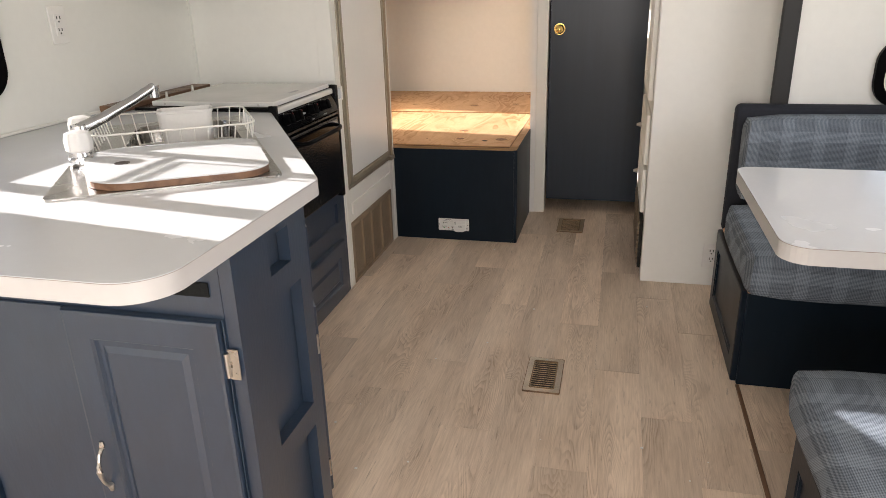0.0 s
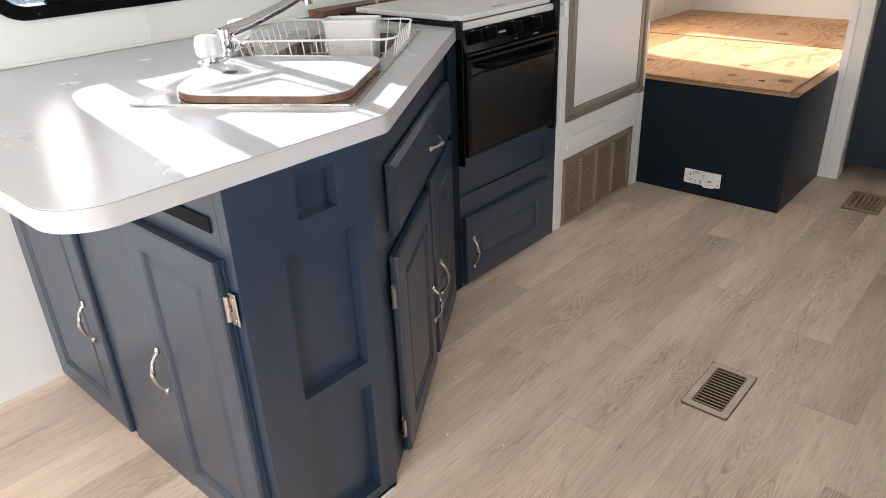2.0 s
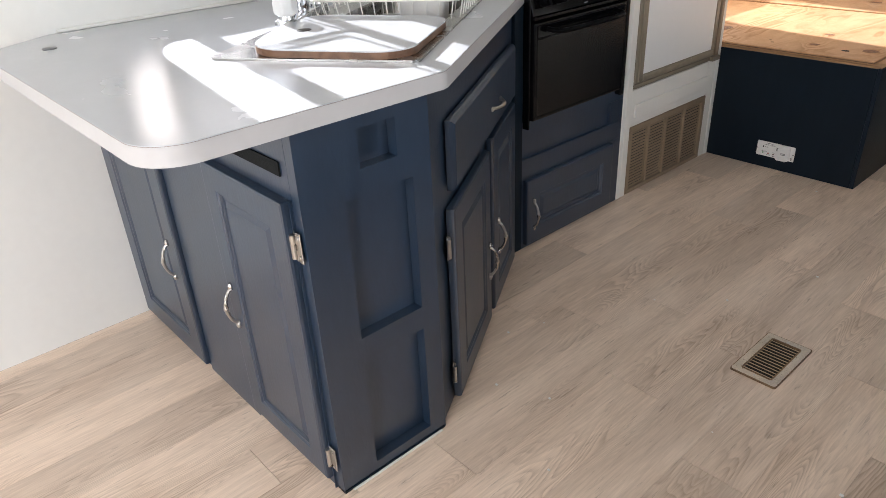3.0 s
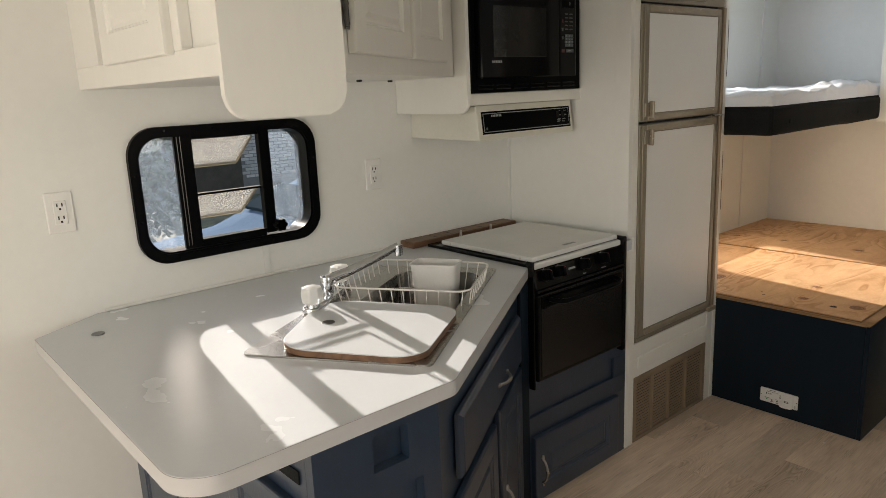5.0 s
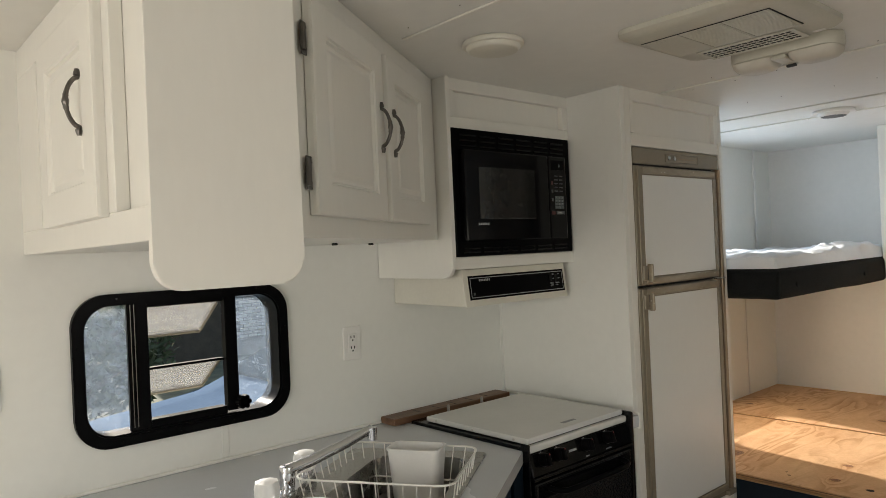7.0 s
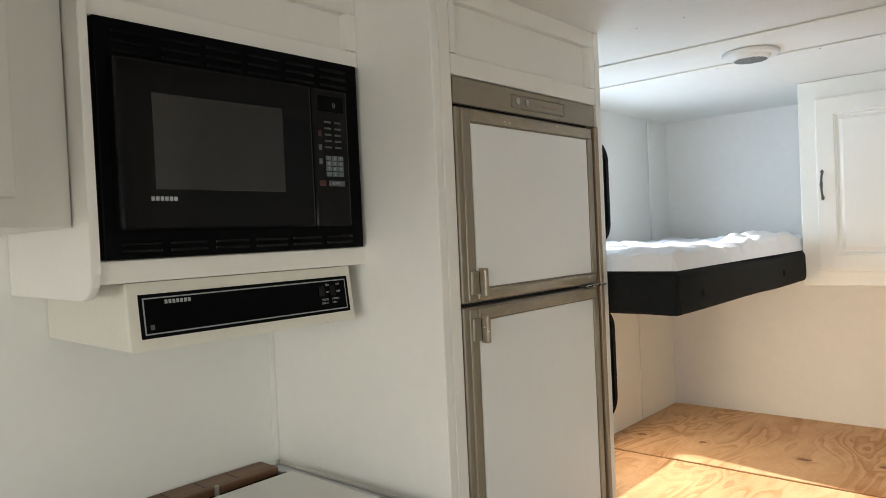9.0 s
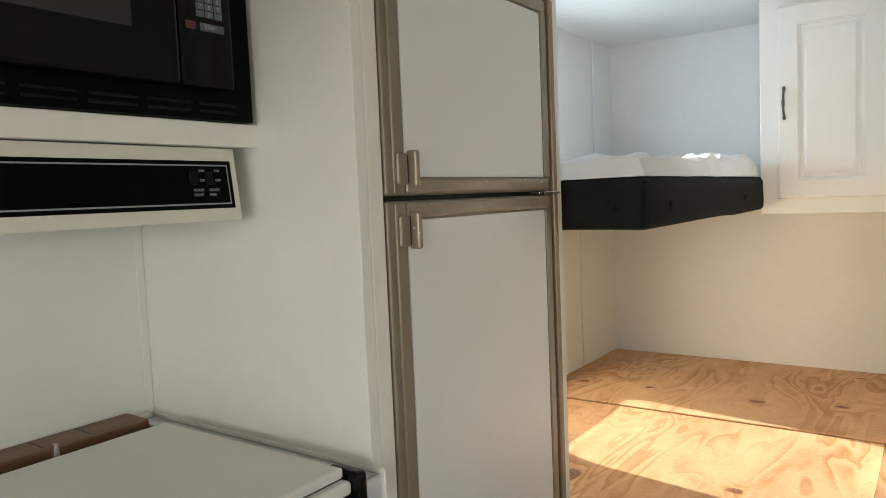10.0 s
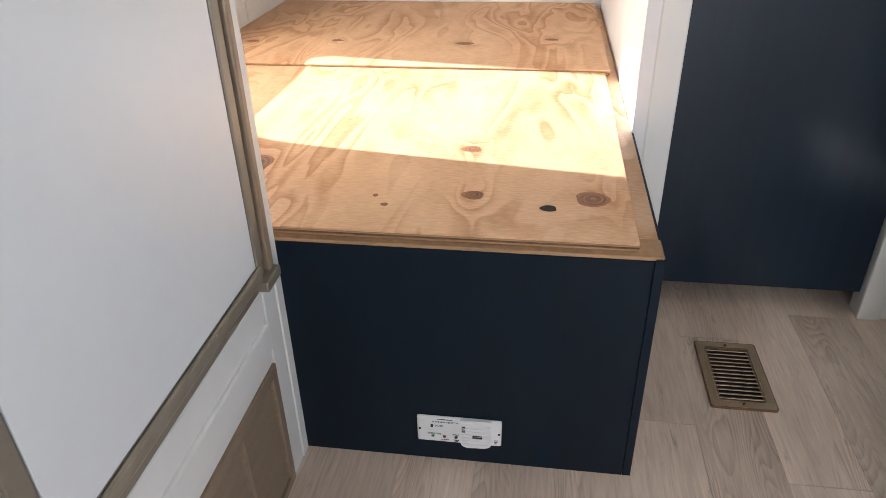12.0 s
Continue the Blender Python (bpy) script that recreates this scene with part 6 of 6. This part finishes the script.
part("back_cushion", cushion(0.60, 1.45, 2.735, 2.87, 0.505, 0.815, 0.035), PLAID, db, "grey checked back cushion", True)
part("back_board", B(0.575, 1.455, 2.872, 2.924, 0.345, 0.845, 0.02, 3), BLUE_BACK, db, "dark upholstered back board")
nb = thing("dinette_bench", (1.0, 1.2, 0), "navy dinette bench with a sunlit grey checked seat", "bench", "dinette benches")
part("base", B(0.60, 1.455, 0.83, 1.575, 0, 0.33, 0.003), NAVY_DARK, nb)
part("side_frame", panel_door_mesh(0.72, 0.315, facing(0.60, 1.56, 0.008, -90), raised=False), NAVY_DARK, nb, "panelled navy side")
part("seat_cushion", cushion(0.555, 1.45, 0.97, 1.63, 0.332, 0.47, 0.05), PLAID, nb, "grey checked seat cushion", True)
part("back_cushion", cushion(0.70, 1.45, 0.90, 1.03, 0.47, 0.80, 0.035), PLAID, nb, "grey checked back cushion", True)
part("back_board", B(0.70, 1.455, 0.84, 0.898, 0.331, 0.845, 0.02, 3), BLUE_BACK, nb, "dark upholstered back board")
tb = thing("dinette_table", (0.95, 1.86, 0), "white laminate dinette table with rounded corners", "table")
TBO = rounded([(0.487, 1.525), (1.44, 1.525), (1.44, 2.2), (0.487, 2.2)], [0.06, 0, 0, 0.045], 8)
part("tabletop", prism(bmesh.new(), TBO, 0.735, 0.770), LAMINATE_EDGE, tb)
part("edge_line", prism(bmesh.new(), TBO, 0.7702, 0.7714), EDGE_SEAM, tb)
part("laminate_top", prism(bmesh.new(), TBO, 0.7716, 0.7730), LAMINATE, tb)
part("leg", B(0.98, 1.03, 1.83, 1.88, 0.0, 0.734, 0.006), BOARD_WOOD, tb, "brown wooden leg")

# ---- outside the windows ----
GROUND_Z = -0.75
GRAVEL = material("dry_lawn", (0.22, 0.21, 0.13), 0.95, vary=0.45, scale=3.5, bump=0.8, bump_scale=60)
BRICK_M = material("pale_brick", (0.60, 0.57, 0.54), 0.85, vary=0.2, scale=12, bump=0.3, bump_scale=120, rand=0.18)
MORTAR = material("mortar", (0.26, 0.25, 0.24), 0.9, vary=0.15, scale=8)
LEAF = material("hedge_leaf", (0.055, 0.075, 0.035), 0.6, vary=0.5, scale=9, rand=0.3)
BARK = material("bark", (0.10, 0.08, 0.06), 0.9, vary=0.3, scale=6)
CAR_PAINT = material("pale_blue_car_paint", (0.17, 0.235, 0.32), 0.55, vary=0.1, scale=3, spec=0.0)
CAR_GLASS = material("car_glass", (0.04, 0.055, 0.065), 0.4, spec=0.0)
single("ground", B(-400, 400, -400, 400, GROUND_Z - 0.2, GROUND_Z), GRAVEL, "dry straw-coloured lawn around the trailer", "ground", "structure")

hs = thing("brick_house", (-15.0, 8.0, GROUND_Z), "pale brick house wall seen through the kitchen window", "house")
part("wall", B(-18.0, -15.0, 5.8, 14.0, GROUND_Z, 2.9), MORTAR, hs)
part("garage_door", B(-15.02, -14.93, 5.9, 7.75, GROUND_Z, 1.3), BARK, hs, "brown garage door")
part("roof", prism(bmesh.new(), [(-18.4, 5.4), (-14.5, 5.4), (-14.5, 14.4), (-18.4, 14.4)], 2.9, 3.15), BARK, hs)


def leafy(name, at, rx, ry, rz, count, mat, label, category, seed):
    """A bush or tree: stems and many small leaf clumps with an uneven outline."""
    rnd = random.Random(seed)
    t = thing(name, at, label, category)
    bm = bmesh.new()
    tube(bm, [at, (at[0] + 0.1, at[1], at[2] + rz * 0.6), (at[0] - 0.1, at[1] + 0.15, at[2] + rz * 1.3)], [0.12, 0.09, 0.03], 8)
    for i in range(7):
        a = rnd.uniform(0, 6.28)
        z = rnd.uniform(0.3, 1.0) * rz
        tube(bm, [(at[0], at[1], at[2] + z), (at[0] + math.cos(a) * rx * 0.4, at[1] + math.sin(a) * ry * 0.4, at[2] + z + 0.3 * rz), (at[0] + math.cos(a) * rx * 0.8, at[1] + math.sin(a) * ry * 0.8, at[2] + z + 0.5 * rz)], [0.05, 0.03, 0.01], 5)
    part("trunk", bm, BARK, t)
    verts, faces = [], []
    for i in range(count):
        while True:
            p = Vector((rnd.uniform(-1, 1), rnd.uniform(-1, 1), rnd.uniform(-1, 1)))
            if 0.25 < p.length < 1.0 + 0.15 * noise.noise(p * 3):
                break
        c = Vector((at[0] + p.x * rx, at[1] + p.y * ry, at[2] + rz + p.z * rz))
        a, b = Vector((rnd.gauss(0, 1), rnd.gauss(0, 1), rnd.gauss(0, 1))).normalized(), Vector((rnd.gauss(0, 1), rnd.gauss(0, 1), rnd.gauss(0, 1))).normalized()
        s = rnd.uniform(0.05, 0.11)
        k = len(verts)
        verts += [c - a * s, c + b * s * 0.45, c + a * s, c - b * s * 0.45]
        faces.append((k, k + 1, k + 2, k + 3))
    me = bpy.data.meshes.new("crown")
    me.from_pydata([v - Vector(at) for v in verts], [], faces)
    me.materials.append(mat)
    ob = new("crown", me)
    ob.parent = t
    return t


leafy("shrub", (-10.4, 3.2, GROUND_Z), 1.1, 1.45, 1.05, 6000, LEAF, "dark green shrub outside the trailer", "shrub", 1)
leafy("shrub", (-11.5, 9.6, GROUND_Z), 1.3, 1.75, 1.35, 5000, LEAF, "dark grey-green shrub beside the brick house", "shrub", 2)
car = thing("parked_car", (-5.6, 4.3, GROUND_Z), "pale blue parked car outside the kitchen window", "car")
_bm = bmesh.new()
_prof = [(-2.1, 0.35), (-2.1, 0.75), (-1.9, 0.9), (-0.9, 1.02), (0.1, 1.45), (1.2, 1.45), (1.9, 1.05), (2.15, 0.95), (2.15, 0.35)]
_rings = []
for _k, _s in enumerate((-0.85, -0.8, -0.4, 0.0, 0.4, 0.8, 0.85)):
    _q = 1.0 - (0.06 if abs(_s) > 0.7 else 0.0) - (0.05 if abs(_s) > 0.82 else 0)
    _rings.append([_bm.verts.new((-5.6 + _s * (0.86 if z > 1.1 else 1.0), 4.3 + y, GROUND_Z + 0.35 + (z - 0.35) * _q)) for y, z in _prof])
for _a in range(len(_rings) - 1):
    for _j in range(len(_prof)):
        _bm.faces.new((_rings[_a][_j], _rings[_a][(_j + 1) % len(_prof)], _rings[_a + 1][(_j + 1) % len(_prof)], _rings[_a + 1][_j]))
_bm.faces.new(_rings[0])
_bm.faces.new(_rings[-1][::-1])
bmesh.ops.bevel(_bm, geom=_bm.edges[:], offset=0.03, segments=2, affect="EDGES", profile=0.5)
part("body", _bm, CAR_PAINT, car, "", True)
part("windscreen", B(-6.2, -5.0, -0.02, 0.02, -0.24, 0.24, 0.005, 1, m=Matrix.Translation((0, 3.88, GROUND_Z + 1.25)) @ Matrix.Rotation(radians(-66.7), 4, "X")), CAR_GLASS, car)
for _x in (-6.15, -5.05):
    _r = part("roof_rail", tube(bmesh.new(), [(_x, 4.42, GROUND_Z + 1.43), (_x, 4.50, GROUND_Z + 1.52), (_x, 5.45, GROUND_Z + 1.52), (_x, 5.53, GROUND_Z + 1.40)], 0.018, 8), RUBBER, car, "dark roof rail", True)
for _y in (4.7, 5.2):
    part("cross_bar", B(-6.17, -5.03, _y - 0.02, _y + 0.02, GROUND_Z + 1.535, GROUND_Z + 1.555, 0.005), STEEL, car)
for _x in (-6.4, -4.8):
    for _y in (2.95, 5.65):
        _w = part("wheel", cyl(bmesh.new(), (_x, _y, GROUND_Z + 0.31), 0.31, 0.31, 0.2, "x", 24, 0.03), RUBBER, car, "", True)
        part("rim", cyl(bmesh.new(), (_x + (0.1 if _x > -5.6 else -0.1), _y, GROUND_Z + 0.31), 0.19, 0.19, 0.02, "x", 20), STEEL, _w)

# bricks of the house wall, courses in running bond
_me = bpy.data.meshes.new("brick")
_bm = B(-0.02, 0.02, -0.105, 0.105, -0.032, 0.032, 0.004, 1)
_bm.to_mesh(_me)
_bm.free()
_me.materials.append(BRICK_M)
_house_wall = [c for c in hs.children if c.name.startswith("wall")][0]
_n = 0
for _r in range(17):
    for _c in range(26):
        _y, _z = 5.95 + _c * 0.225 + (0.11 if _r % 2 else 0), -0.30 + _r * 0.08
        if _y < 7.86:
            continue
        _ob = new("brick", _me)
        _ob.parent = _house_wall
        _ob.location = Vector((-14.99, _y, _z)) - PLACE[_house_wall]

# floor planks
PLANK_W, PLANK_L = 0.1517, 0.914
_plank = {}
_offs = {0: 2.04, 1: 3.18, 2: 1.87, 3: 2.18, 4: 2.645, 5: 2.303, 6: 2.95, 7: 2.644}
_rnd = random.Random(4)
for _c in range(-7, 14):
    x0 = -0.636 + _c * PLANK_W
    x1 = x0 + PLANK_W
    if x0 < XL:
        x0 = XL
    if x1 > 1.45:
        x1 = 1.45
    if x1 - x0 < 0.02:
        continue
    start = _offs.get(_c, 2.0 + _rnd.random() * PLANK_L)
    y = start - PLANK_L * math.ceil((start - YF) / PLANK_L)
    while y < YB:
        y0, y1 = max(y, YF), min(y + PLANK_L, YB)
        y += PLANK_L
        if y1 - y0 < 0.02 or (x1 < -1.0 and y0 > 2.9) or (x0 > 0.75 and (y1 < 0.78 or y0 > 2.95)):
            continue
        key = (round(x1 - x0, 4), round(y1 - y0, 4))
        if key not in _plank:
            me = bpy.data.meshes.new("plank")
            bm = B(-key[0] / 2 + 0.00015, key[0] / 2 - 0.00015, -key[1] / 2 + 0.0006, key[1] / 2 - 0.0006, -0.004, 0.0, 0.0004, 1)
            bm.to_mesh(me)
            bm.free()
            me.materials.append(FLOOR_WOOD)
            _plank[key] = me
        ob = new("plank", _plank[key])
        ob.parent = floor_base
        ob.location = Vector(((x0 + x1) / 2, (y0 + y1) / 2, 0.0)) - PLACE[floor_base]
